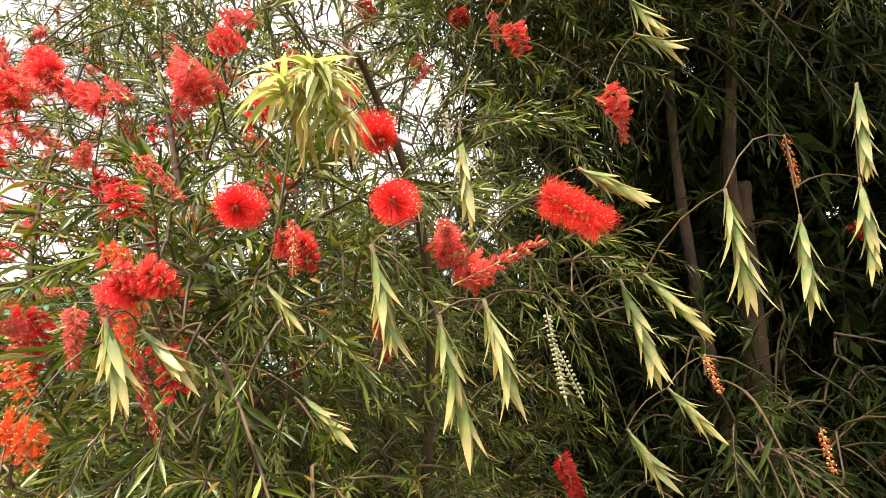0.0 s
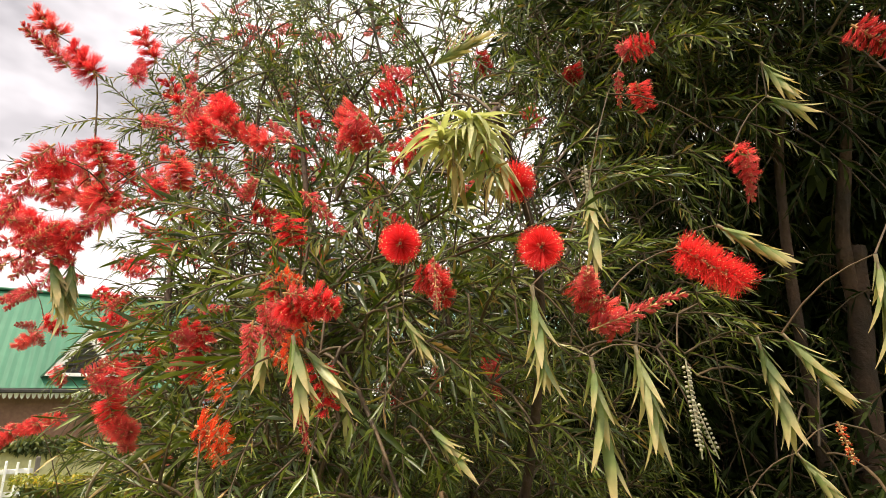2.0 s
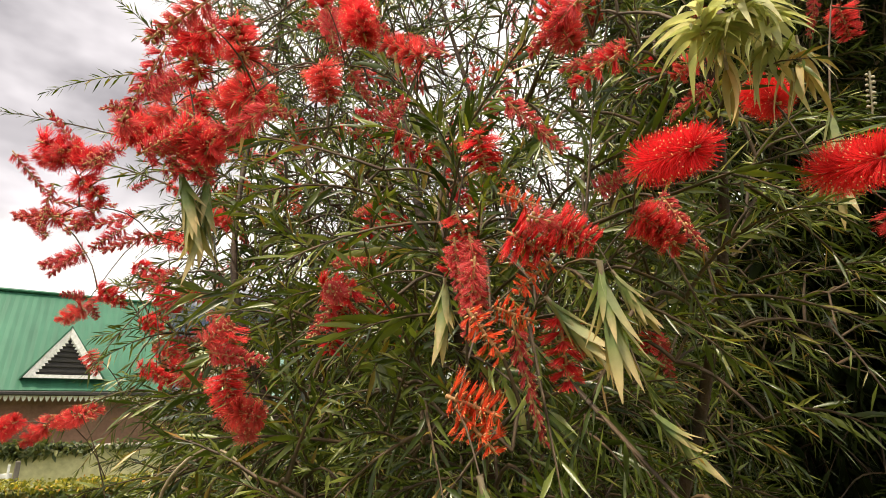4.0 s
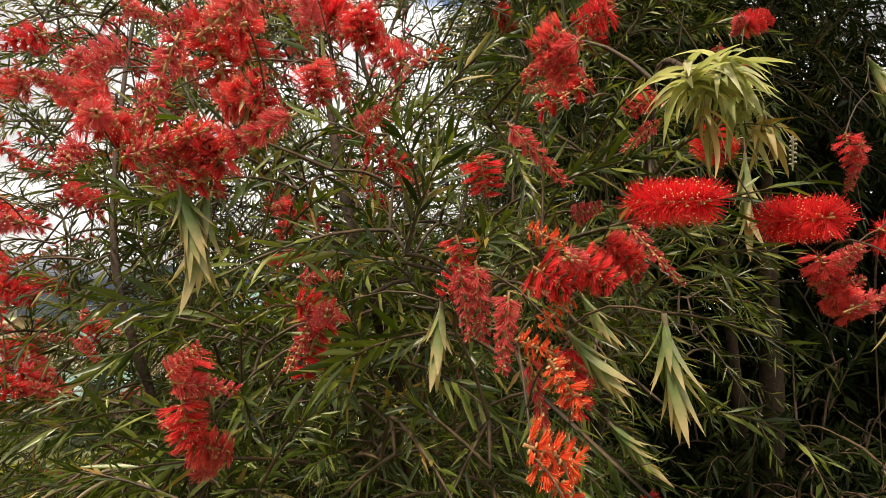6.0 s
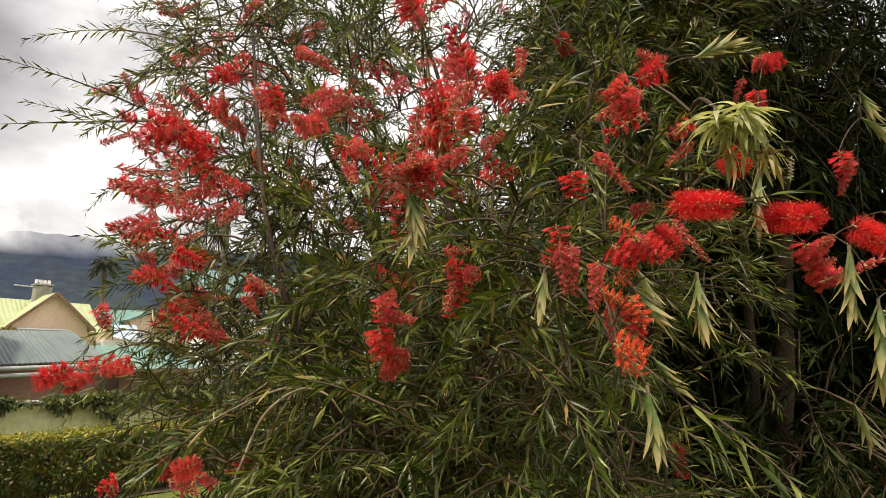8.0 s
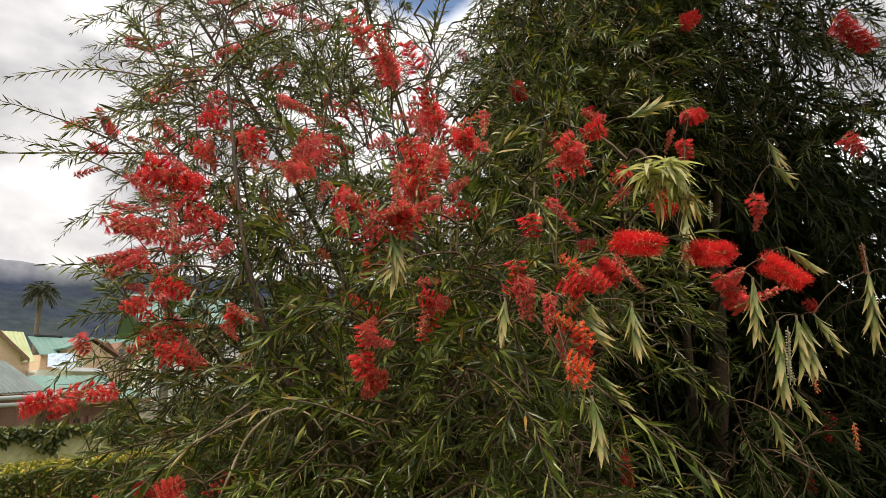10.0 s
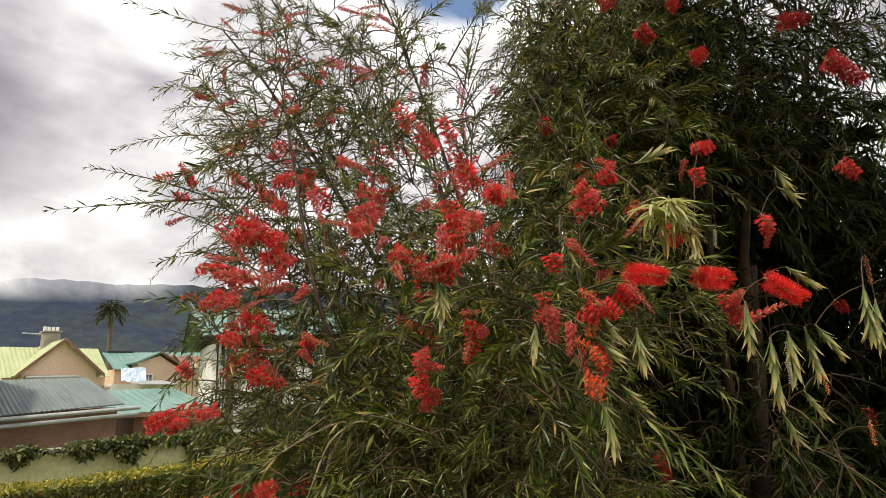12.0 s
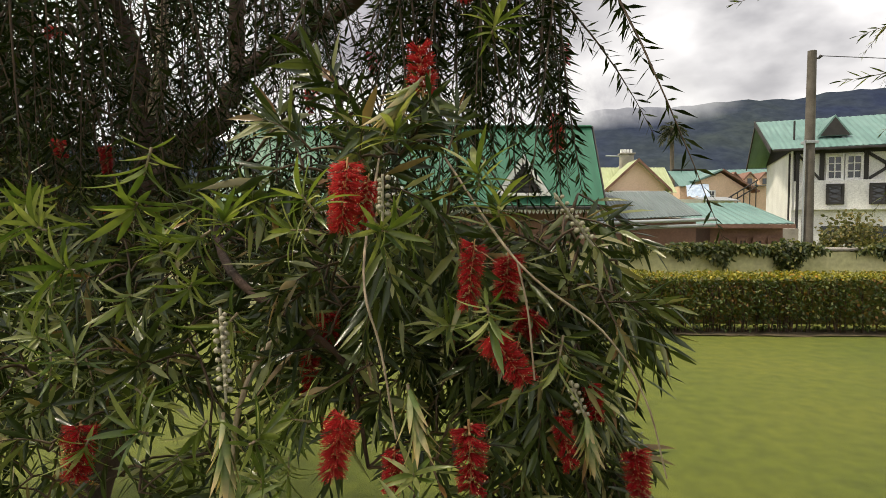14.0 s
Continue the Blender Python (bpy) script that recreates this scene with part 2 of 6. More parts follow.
def sprigs(rng, start, way, length, droop, per=26, leaf=(0.045, 0.07), spread=(0.7, 1.05), slim=0.15, bare=0.1, plain=False):
    """Leafy twigs: their stems and their spiralling leaves. start, way (n, 3); length, droop (n,)."""
    n = len(start)
    s = np.linspace(0, 1, 7)
    wob = rng.normal(0, 0.05, (n, 1, 3)) * (s ** 2)[None, :, None]
    L = length[:, None, None]
    line = start[:, None] + way[:, None] * L * s[None, :, None] + wob * L
    line[..., 2] -= droop[:, None] * length[:, None] * s[None] ** 2
    stems = tubes(line, np.repeat((0.0022 * (1.15 - s))[None], n, 0) * (0.7 + length / 0.5)[:, None], 3)
    f = bare + (1 - bare) * (np.arange(per)[None] + rng.random((n, per))) / per
    f = np.clip(f, 0, 0.999)
    i = (f * 6).astype(int)
    r = (f * 6 - i)[..., None]
    rows = np.arange(n)[:, None]
    a, b = line[rows, i], line[rows, i + 1]
    base = a + (b - a) * r
    tang = unit(b - a)
    ref = np.where(np.abs(tang[..., 2:3]) > 0.9, np.array([1.0, 0, 0]), np.array([0, 0, 1.0]))
    u = unit(np.cross(tang, ref))
    v = np.cross(tang, u)
    ang = np.arange(per)[None] * 2.4 + rng.random((n, 1)) * 6.3 + rng.normal(0, 0.25, (n, per))
    out = np.cos(ang)[..., None] * u + np.sin(ang)[..., None] * v
    th = rng.uniform(*spread, (n, per)) * (1.0 - 0.45 * f)
    lw = unit(np.cos(th)[..., None] * tang + np.sin(th)[..., None] * out)
    ln = rng.uniform(*leaf, (n, per)) * (0.75 + 0.5 * np.sin(np.pi * np.clip(f, 0, 1)))
    flat = lambda q: q.reshape(-1, q.shape[-1])
    blades = leaves(flat(base), flat(lw), unit(flat(tang) + rng.normal(0, 0.55, (n * per, 3))), ln.ravel(), ln.ravel() * rng.uniform(slim * 0.8, slim * 1.25, n * per), rng.uniform(0.0, 0.25, n * per), plain)
    return stems, blades, line


# flower spikes, shoots and seed strings: built once, then set on their boughs
def spike_mesh(name, rng, count, length, reach, florets, forward, tip_reach=0.85, loose=0.42, thin=0.00028):
    """Stamens round an axis along z, gathered in florets."""
    fl = np.linspace(0.05, 0.97, florets)
    k = rng.integers(0, florets, count)
    grow = rng.uniform(0.55, 1.1, florets)[k] if loose < 0.33 else 1.0
    s = fl[k] + rng.normal(0, 0.012 if loose > 0.4 else 0.006, count)
    ang = k * 2.4 + rng.normal(0, loose, count)
    out = np.stack([np.cos(ang), np.sin(ang), np.zeros(count)], 1)
    tilt = forward + rng.normal(0, 0.28 if loose > 0.4 else 0.2, count) + (s - 0.5) * 0.5
    way = unit(out + np.array([0, 0, 1.0]) * tilt[:, None] + rng.normal(0, 0.12, (count, 3)))
    base = np.array([0, 0, 1.0]) * (s * length)[:, None] + out * 0.002
    long = reach * rng.uniform(0.72, 1.05, count) * (1 - (1 - tip_reach) * s) * grow
    side = unit(np.cross(way, rng.normal(0, 1, (count, 3)))) * thin
    tip = base + way * long[:, None] + np.array([0, 0, 1.0]) * (long * 0.10)[:, None]
    v = np.stack([base - side, base + side, tip - side * 0.6, tip + side * 0.6], 1).reshape(-1, 3)
    t = np.array([(0, 1, 3), (0, 3, 2)])
    tris = (t[None] + 4 * np.arange(count)[:, None, None]).reshape(-1, 3)
    return array_mesh(name, v, tris), tip


def anther_mesh(name, tips, size):
    n = len(tips)
    o = np.array([(1, 0, 0), (-0.5, 0.87, 0), (-0.5, -0.87, 0), (0, 0, 1.4)]) * size
    v = (tips[:, None] + o[None]).reshape(-1, 3)
    t = np.array([(0, 1, 3), (1, 2, 3), (2, 0, 3), (0, 2, 1)])
    return array_mesh(name, v, (t[None] + 4 * np.arange(n)[:, None, None]).reshape(-1, 3))


def core_mesh(name, length):
    s = np.linspace(-0.03, 1.03, 5)
    line = np.stack([np.zeros(5), np.zeros(5), s * length], 1)[None]
    beads = []
    for i in range(22):
        a, z = i * 2.4, (0.04 + 0.044 * i) * length
        beads.append(bead(Vector((math.cos(a) * 0.0034, math.sin(a) * 0.0034, z)), 0.0021))
    return array_mesh(name, *merge([tubes(line, np.linspace(0.0013, 0.0010, 5)[None], 5)] + beads))


def bead(at, r):
    """A small rounded cup."""
    ring = lambda z, q: [(at[0] + q * math.cos(a) * r, at[1] + q * math.sin(a) * r, at[2] + z * r) for a in np.arange(6) * math.pi / 3]
    v = np.array([(at[0], at[1], at[2] - r)] + ring(-0.45, 0.9) + ring(0.5, 0.85) + [(at[0], at[1], at[2] + 0.55 * r)])
    t = []
    for i in range(6):
        j = (i + 1) % 6
        t += [(0, 1 + j, 1 + i), (1 + i, 1 + j, 7 + j), (1 + i, 7 + j, 7 + i), (7 + i, 7 + j, 13)]
    return v, np.array(t)


rng = np.random.default_rng(7)
SPIKE = 0.075
FLOWER = {}
for kind, mat, specs, tip_reach, gather, thin in (
        ("full", CRIMSON, [(2600, 0.023, 40, 0.25), (2300, 0.022, 34, 0.35), (2400, 0.024, 28, 0.2)], 0.85, 0.45, 0.00019),
        ("loose", RED, [(1350, 0.020, 18, 0.42), (1150, 0.020, 14, 0.5), (1500, 0.021, 22, 0.35), (900, 0.018, 11, 0.6)], 0.7, 0.34, 0.00029),
        ("pink", PINK, [(1250, 0.016, 28, 0.6), (1000, 0.015, 24, 0.7), (800, 0.013, 22, 0.8)], 0.4, 0.36, 0.00032),
        ("old", RUST, [(640, 0.016, 18, 0.5), (520, 0.015, 15, 0.6)], 0.8, 0.3, 0.00030),
        ("bud", RUST, [(260, 0.007, 22, 0.9)], 0.8, 0.3, 0.0003),
        ("deep", DEEP, [(1700, 0.022, 30, 0.3), (1400, 0.023, 24, 0.25), (1200, 0.020, 19, 0.4)], 0.75, 0.36, 0.00030)):
    made = []
    for count, reach, florets, forward in specs:
        me, tips = spike_mesh(kind + " stamens", rng, count, SPIKE, reach, florets, forward, tip_reach, gather, thin)
        me.materials.append(mat)
        share = tips[rng.random(len(tips)) < 0.07]
        an = anther_mesh(kind + " anthers", share, 0.0007)
        an.materials.append(ANTHER)
        made.append((me, an))
    FLOWER[kind] = made
CORE = core_mesh("flower axis", SPIKE)
CORE.materials.append(CALYX)


def along(base, tip, spin=0.0, scale=1.0):
    """A pose at base whose z runs towards tip."""
    d = (Vector(tip) - Vector(base)).normalized()
    return Matrix.Translation(base) @ d.to_track_quat("Z", "Y").to_matrix().to_4x4() @ Matrix.Rotation(spin, 4, "Z") @ Matrix.Scale(scale, 4)


def flowers(tree, rows, kind, label, more=0, other=None, wide=0.05, girth=(0.9, 1.15)):
    """Spikes at given places, each with some neighbours on the same bough."""
    full = list(rows)
    for x, y, z, p, q, r in rows:
        for _ in range(more):
            j = [random.uniform(-wide, wide) for _ in range(3)]
            k = [random.uniform(-0.045, 0.045) for _ in range(3)]
            full.append((x + j[0], y + j[1], z + j[2], p + j[0] + k[0], q + j[1] + k[1], r + j[2] + k[2]))
    for i, (x, y, z, p, q, r) in enumerate(full):
        base, tip = Vector((x, y, z)), Vector((p, q, r))
        size = max(0.45, min(1.25, (tip - base).length / SPIKE))
        me, an = random.choice(FLOWER[other if other and i >= len(rows) else kind])
        fat = random.uniform(*girth) * (0.8 if i >= len(rows) else 1.0)
        m = along(base, tip, random.uniform(0, 6.28)) @ Matrix.Diagonal((fat, fat, size, 1.0))
        spike = part("flower_spike", me, None, tree, label)
        spike.matrix_basis = m
        part("flower_axis", CORE, None, spike)
        part("pollen", an, None, spike, "yellow pollen tips")


def blade_mesh(name, mat, length, width, bend, curl=0.0):
    """One folded leaf along z, drooping towards x."""
    n, v, f = 6, [], []
    for i in range(n + 1):
        s = i / n
        wid = width * (math.sin(math.pi * min(1, s * 0.92 + 0.08)) ** 0.8) * (1 - 0.25 * s) if i < n else 0.0002
        x, z = bend * length * s * s, length * (s - 0.12 * bend * s * s)
        for side, lift in ((-0.5, 0.14), (0, -0.08), (0.5, 0.14)):
            v.append((x - lift * wid + curl * side * wid * s, side * wid, z))
    for i in range(n):
        for j in (0, 1):
            a = i * 3 + j
            f.append((a, a + 1, a + 4, a + 3))
    me = mesh_of(name, v, f)
    me.materials.append(mat)
    me.polygons.foreach_set("use_smooth", [True] * len(me.polygons))
    return me


def blade_set(name, mat, length, width, bends):
    return [blade_mesh(name, mat, length * random.uniform(0.85, 1.15), width * random.uniform(0.85, 1.15), b, random.uniform(-0.4, 0.4)) for b in bends]


PALE = blade_set("pale blade", LEAF_PALE, 0.068, 0.0120, (-0.06, 0.04, 0.12, 0.22))
WIDE = blade_set("wide blade", LEAF_NEAR, 0.072, 0.0100, (0.05, 0.15, 0.25, 0.35))
SILKY = blade_set("silky blade", LEAF_TUFT, 0.047, 0.0082, (0.5, 0.65, 0.8, 0.95))
TAN = blade_set("tan blade", LEAF_TAN, 0.042, 0.0075, (0.2, 0.4, 0.6))


def stem_mesh(length, r0=0.002, r1=0.001):
    s = np.linspace(0, 1, 4)
    return array_mesh("shoot axis", *tubes(np.stack([s * 0, s * 0, s * length], 1)[None], (r0 + (r1 - r0) * s)[None], 5))


def shoot(tree, base, tip, count, blades, opening, label, tail=0.0, mat=None):
    """A bunch of leaves along an axis, one object a leaf."""
    base, tip = Vector(base), Vector(tip)
    long = (tip - base).length
    stem = part("leaf_shoot", stem_mesh(long * 0.8), mat or TWIG, tree, label)
    stem.matrix_basis = along(base, tip)
    reach = max(0.75, min(1.25, long / 0.11))
    for i in range(count):
        s = (i + 0.5) / count
        a = i * 2.4 + random.uniform(-0.2, 0.2)
        open_by = opening * (1.15 - 0.75 * s) * random.uniform(0.75, 1.25)
        leaf = part("leaf", random.choice(blades), None, stem)
        leaf.matrix_basis = Matrix.Translation((0, 0, long * 0.72 * s)) @ Matrix.Rotation(a, 4, "Z") @ Matrix.Rotation(open_by, 4, "Y") @ Matrix.Scale(reach * random.uniform(0.8, 1.15) * (0.75 + 0.35 * s), 4)
    return stem


def tuft(tree, at, label):
    """An umbrella of broad silky new leaves over two nodding bunches."""
    for dx, dy, dz, count, blades, low, high in ((0.0, 0.0, 0.0, 62, SILKY, 0.9, 2.0), (-0.022, 0.026, -0.008, 30, SILKY, 0.9, 1.9), (0.012, -0.012, -0.030, 16, SILKY, 1.5, 2.4),
                                             (0.022, -0.026, -0.052, 12, TAN, 1.9, 2.8), (-0.012, 0.016, -0.045, 9, TAN, 2.1, 2.9)):
        stem = part("leaf_shoot", stem_mesh(0.03), TWIG, tree, label)
        stem.matrix_basis = Matrix.Translation(Vector(at) + Vector((dx, dy, dz)))
        for i in range(count):
            leaf = part("leaf", random.choice(blades), None, stem)
            leaf.matrix_basis = Matrix.Translation((0, 0, 0.022 * random.random())) @ Matrix.Rotation(i * 2.4, 4, "Z") @ Matrix.Rotation(random.uniform(low, high), 4, "Y") @ Matrix.Rotation(random.uniform(-0.5, 0.5), 4, "Z") @ Matrix.Scale(random.uniform(0.7, 1.15), 4)


def beads(tree, base, tip, size=1.0):
    """Woody seed cups, packed along an old stem."""
    long = (Vector(tip) - Vector(base)).length
    pieces = [tubes(np.array([[(0, 0, s * long) for s in np.linspace(-0.1, 1.1, 4)]]), np.full((1, 4), 0.0016 * size), 5)]
    for i in range(int(long / (0.0032 * size))):
        a = i * 2.1
        pieces.append(bead((math.cos(a) * 0.0055 * size, math.sin(a) * 0.0055 * size, i * 0.0032 * size), size * random.uniform(0.0028, 0.0042)))
    ob = part("seed_string", array_mesh("seed string", *merge(pieces)), CAPSULE, tree, "grey woody seed cups")
    ob.matrix_basis = along(base, tip)


def limb(tree, points, r0, r1, mat=BARK, name="limb", label=""):
    line = smooth_line(points, 6)
    k = len(line)
    bumps = 1 + 0.08 * np.sin(np.arange(k) * 1.7) + 0.05 * np.sin(np.arange(k) * 3.1)
    v, t = tubes(line[None], (np.linspace(r0, r1, k) * bumps)[None], 8)
    part(name, array_mesh(name, v, t), mat, tree, label, smooth=True)
    return line


def join_up(nodes, starts, thick=0.004, most=0.014):
    """Branches that carry every twig's start back to the limbs."""
    nodes = np.array(nodes)
    order = np.argsort([np.min(np.linalg.norm(nodes - s, axis=1)) for s in starts])
    lines, radii = [], []
    for i in order:
        s = starts[i]
        gap = np.linalg.norm((nodes - s) * np.array([1, 1, 0.8]), axis=1) + 0.25 * np.maximum(0, nodes[:, 2] - s[2])
        a = nodes[np.argmin(gap)]
        d = np.linalg.norm(s - a)
        q = np.linspace(0, 1, 5)[:, None]
        line = a + (s - a) * q + np.array([0, 0, 0.14 * d]) * (np.sin(np.pi * q) * (1 - 0.3 * q))
        lines.append(line)
        r = min(most, thick * (0.55 + 1.6 * d))
        radii.append(np.linspace(r, max(min(r, 0.0018), r * 0.5) if most > 0.002 else 0.6 * r, 5))
        nodes = np.vstack([nodes, line[2:5]])
    return tubes(np.array(lines), np.array(radii), 4)


def crown(tree, rng, limbs, blobs, leaf_mat, hang=0.5, leaf=(0.021, 0.036), per=34, extra=None, slim=0.15, long=(0.11, 0.25), spread=(0.6, 1.15), plain=True, fall=0.35, bare=None):
    """Fills egg-shaped masses with hanging leafy twigs. blobs: centre, radii, twigs, hollow, lift."""
    starts, ways, lengths, droops = [], [], [], []
    for c, rad, count, hollow, lift in blobs:
        p = unit(rng.normal(0, 1, (count, 3))) * (hollow + (1 - hollow) * rng.random((count, 1)) ** 0.6)
        at = np.array(c) + p * np.array(rad)
        ok = at[:, 2] > 0.5
        if bare is not None:
            ok &= ~bare(at)
        p, at = p[ok], at[ok]
        way = unit(p * np.array([1, 1, fall]) + rng.normal(0, 0.7, at.shape) + np.array([0, 0, lift]))
        starts.append(at)
        ways.append(way)
        n = len(at)
        lengths.append(rng.uniform(*long, n))
        droops.append(rng.uniform(0.3, 1.2, n) * hang)
    S, W, L, G = (np.concatenate(q) for q in (starts, ways, lengths, droops))
    if extra is not None:
        e = np.array(extra)
        S, W = np.vstack([S, e[:, :3]]), np.vstack([W, unit(e[:, 3:] - e[:, :3])])
        L, G = np.concatenate([L, np.linalg.norm(e[:, 3:] - e[:, :3], axis=1)]), np.concatenate([G, np.full(len(e), 0.02)])
    stems, blades, _ = sprigs(rng, S, W, L, G, per, leaf, spread, slim, plain=plain)
    carry = join_up(np.vstack(limbs), S)
    tagged(part("twig_work", array_mesh("twig work", *merge([stems, carry])), STEM, tree), kind="stuff")
    tagged(part("foliage", array_mesh("foliage", *blades), leaf_mat, tree), kind="stuff")
    return S


# where the flower spikes and shoots sit: base and tip
FULL = [
    (0.835, 0.193, 1.823, 0.795, 0.122, 1.800),
    (0.964, 0.106, 1.815, 0.913, 0.048, 1.796),
    (1.085, 0.012, 1.812, 1.108, -0.041, 1.765),
    (0.973, 0.151, 1.926, 0.964, 0.131, 1.895),
]
LOOSE_A = [
    (0.980, 0.066, 1.775, 0.996, 0.062, 1.748),
    (1.003, 0.058, 1.746, 1.022, 0.053, 1.718),
    (0.996, 0.069, 1.739, 1.021, 0.039, 1.727),
    (0.912, 0.245, 1.808, 0.913, 0.220, 1.771),
    (1.224, 0.136, 2.131, 1.242, 0.135, 2.088),
    (1.262, 0.021, 1.987, 1.286, 0.017, 1.940),
    (1.176, 0.111, 2.153, 1.193, 0.085, 2.160),
    (0.510, 0.319, 1.894, 0.492, 0.346, 1.891),
    (0.497, 0.338, 1.893, 0.506, 0.336, 1.863),
    (0.541, 0.375, 1.895, 0.557, 0.364, 1.868),
    (0.556, 0.362, 1.879, 0.538, 0.388, 1.874),
    (0.506, 0.384, 1.842, 0.528, 0.364, 1.816),
    (0.527, 0.361, 1.827, 0.518, 0.381, 1.803),
]
LOOSE_B = [
    (0.523, 0.553, 1.946, 0.503, 0.587, 1.927),
    (0.622, 0.391, 1.947, 0.631, 0.390, 1.915),
    (0.654, 0.334, 1.980, 0.633, 0.367, 1.969),
    (0.638, 0.351, 1.993, 0.648, 0.349, 1.963),
    (0.735, 0.443, 1.917, 0.768, 0.407, 1.896),
    (0.738, 0.296, 1.868, 0.748, 0.296, 1.834),
    (0.868, 0.722, 1.952, 0.863, 0.750, 1.896),
    (0.874, 0.743, 1.876, 0.866, 0.763, 1.853),
    (0.662, 0.459, 1.747, 0.686, 0.431, 1.736),
    (0.679, 0.450, 1.711, 0.679, 0.462, 1.679),
    (0.685, 0.431, 1.740, 0.681, 0.447, 1.713),
    (0.591, 0.502, 1.703, 0.594, 0.511, 1.670),
    (0.592, 0.516, 1.663, 0.603, 0.517, 1.623),
]
LOOSE_C = [
    (0.602, 0.517, 1.625, 0.621, 0.493, 1.619),
    (0.652, 1.140, 1.722, 0.698, 1.101, 1.657),
    (0.680, 1.113, 1.689, 0.650, 1.160, 1.677),
    (0.797, 0.227, 1.998, 0.785, 0.250, 1.980),
    (0.791, 0.241, 1.982, 0.804, 0.233, 1.954),
    (0.914, 0.249, 2.003, 0.884, 0.302, 1.971),
    (0.832, 0.192, 2.023, 0.816, 0.217, 2.011),
    (0.982, 0.195, 1.998, 0.966, 0.224, 1.975),
    (0.892, 0.247, 1.805, 0.916, 0.223, 1.784),
    (0.720, 0.240, 1.754, 0.739, 0.220, 1.737),
    (0.739, 0.213, 1.757, 0.758, 0.193, 1.740),
    (0.763, 0.233, 1.694, 0.775, 0.238, 1.643),
    (0.733, 0.322, 1.797, 0.743, 0.320, 1.766),
]
LOOSE_D = [
    (0.745, 0.316, 1.769, 0.736, 0.338, 1.747),
    (1.126, 0.715, 1.676, 1.130, 0.722, 1.644),
    (0.699, 0.993, 1.779, 0.714, 0.982, 1.753),
    (1.131, 0.402, 1.730, 1.131, 0.410, 1.699),
    (1.174, 0.626, 1.701, 1.171, 0.637, 1.665),
    (0.722, 1.646, 2.382, 0.691, 1.671, 2.443),
    (0.438, 0.802, 1.953, 0.407, 0.840, 1.963),
    (0.475, 0.755, 1.943, 0.441, 0.796, 1.956),
    (0.451, 0.790, 1.929, 0.481, 0.760, 1.894),
    (0.546, 0.826, 2.127, 0.518, 0.867, 2.116),
    (0.543, 0.850, 2.055, 0.522, 0.876, 2.069),
    (0.582, 0.785, 2.102, 0.598, 0.779, 2.048),
    (0.633, 0.721, 2.088, 0.670, 0.674, 2.074),
]
LOOSE_E = [
    (0.632, 0.735, 2.041, 0.648, 0.721, 2.014),
    (0.668, 0.443, 2.063, 0.694, 0.419, 2.025),
    (0.686, 0.425, 2.044, 0.673, 0.435, 2.071),
    (0.503, 0.919, 1.804, 0.533, 0.885, 1.783),
    (0.493, 0.940, 1.779, 0.469, 0.976, 1.762),
    (0.631, 1.188, 1.754, 0.665, 1.149, 1.730),
    (0.663, 1.160, 1.700, 0.714, 1.099, 1.674),
    (0.520, 1.068, 1.620, 0.490, 1.112, 1.607),
    (0.476, 1.130, 1.606, 0.453, 1.169, 1.579),
    (0.470, 0.454, 1.863, 0.489, 0.432, 1.850),
    (0.879, 0.731, 1.874, 0.898, 0.711, 1.858),
    (0.694, 0.998, 1.783, 0.719, 0.970, 1.764),
    (0.583, 1.009, 1.430, 0.604, 0.975, 1.447),
]
LOOSE_F = [
    (0.529, 1.110, 1.420, 0.513, 1.138, 1.397),
    (0.489, 0.436, 1.835, 0.507, 0.410, 1.843),
    (0.533, 0.375, 1.949, 0.547, 0.368, 1.907),
    (1.013, 1.393, 2.443, 1.039, 1.399, 2.351),
    (0.921, 1.531, 2.385, 0.967, 1.497, 2.329),
    (1.516, 1.033, 2.740, 1.524, 1.060, 2.649),
    (1.302, 1.048, 2.878, 1.312, 1.072, 2.791),
    (0.738, 0.382, 1.995, 0.705, 0.412, 2.021),
    (1.338, 0.469, 2.274, 1.318, 0.496, 2.265),
    (0.459, 0.770, 1.304, 0.500, 0.762, 1.229),
    (0.535, 0.733, 1.295, 0.557, 0.732, 1.233),
    (0.514, 0.798, 1.304, 0.492, 0.818, 1.251),
]
LOOSE_G = [
    (0.399, 0.836, 1.986, 0.462, 0.772, 1.954),
    (0.416, 0.989, 1.928, 0.478, 0.921, 1.904),
    (0.613, 1.162, 1.850, 0.657, 1.118, 1.824),
    (0.626, 0.389, 2.013, 0.599, 0.393, 2.058),
    (0.586, 0.394, 2.079, 0.561, 0.398, 2.119),
    (0.524, 0.390, 2.036, 0.495, 0.399, 2.066),
    (0.480, 0.404, 2.082, 0.454, 0.413, 2.110),
]
PINK_A = [
    (0.513, 0.376, 1.836, 0.505, 0.396, 1.813),
    (0.527, 0.536, 1.977, 0.500, 0.576, 1.967),
    (0.543, 0.535, 1.920, 0.537, 0.553, 1.895),
    (0.438, 0.821, 1.879, 0.389, 0.885, 1.888),
    (0.479, 0.766, 1.883, 0.451, 0.811, 1.856),
    (0.481, 0.934, 1.860, 0.428, 1.008, 1.848),
    (0.553, 0.833, 1.877, 0.499, 0.909, 1.860),
    (0.600, 0.745, 2.159, 0.640, 0.699, 2.136),
    (0.912, 2.116, 3.030, 0.973, 2.059, 2.985),
    (1.054, 1.909, 2.839, 1.015, 1.978, 2.787),
    (1.490, 1.015, 2.863, 1.494, 1.047, 2.773),
    (1.516, 1.082, 2.623, 1.545, 1.083, 2.532),
    (0.942, 1.317, 2.852, 0.901, 1.387, 2.806),
]
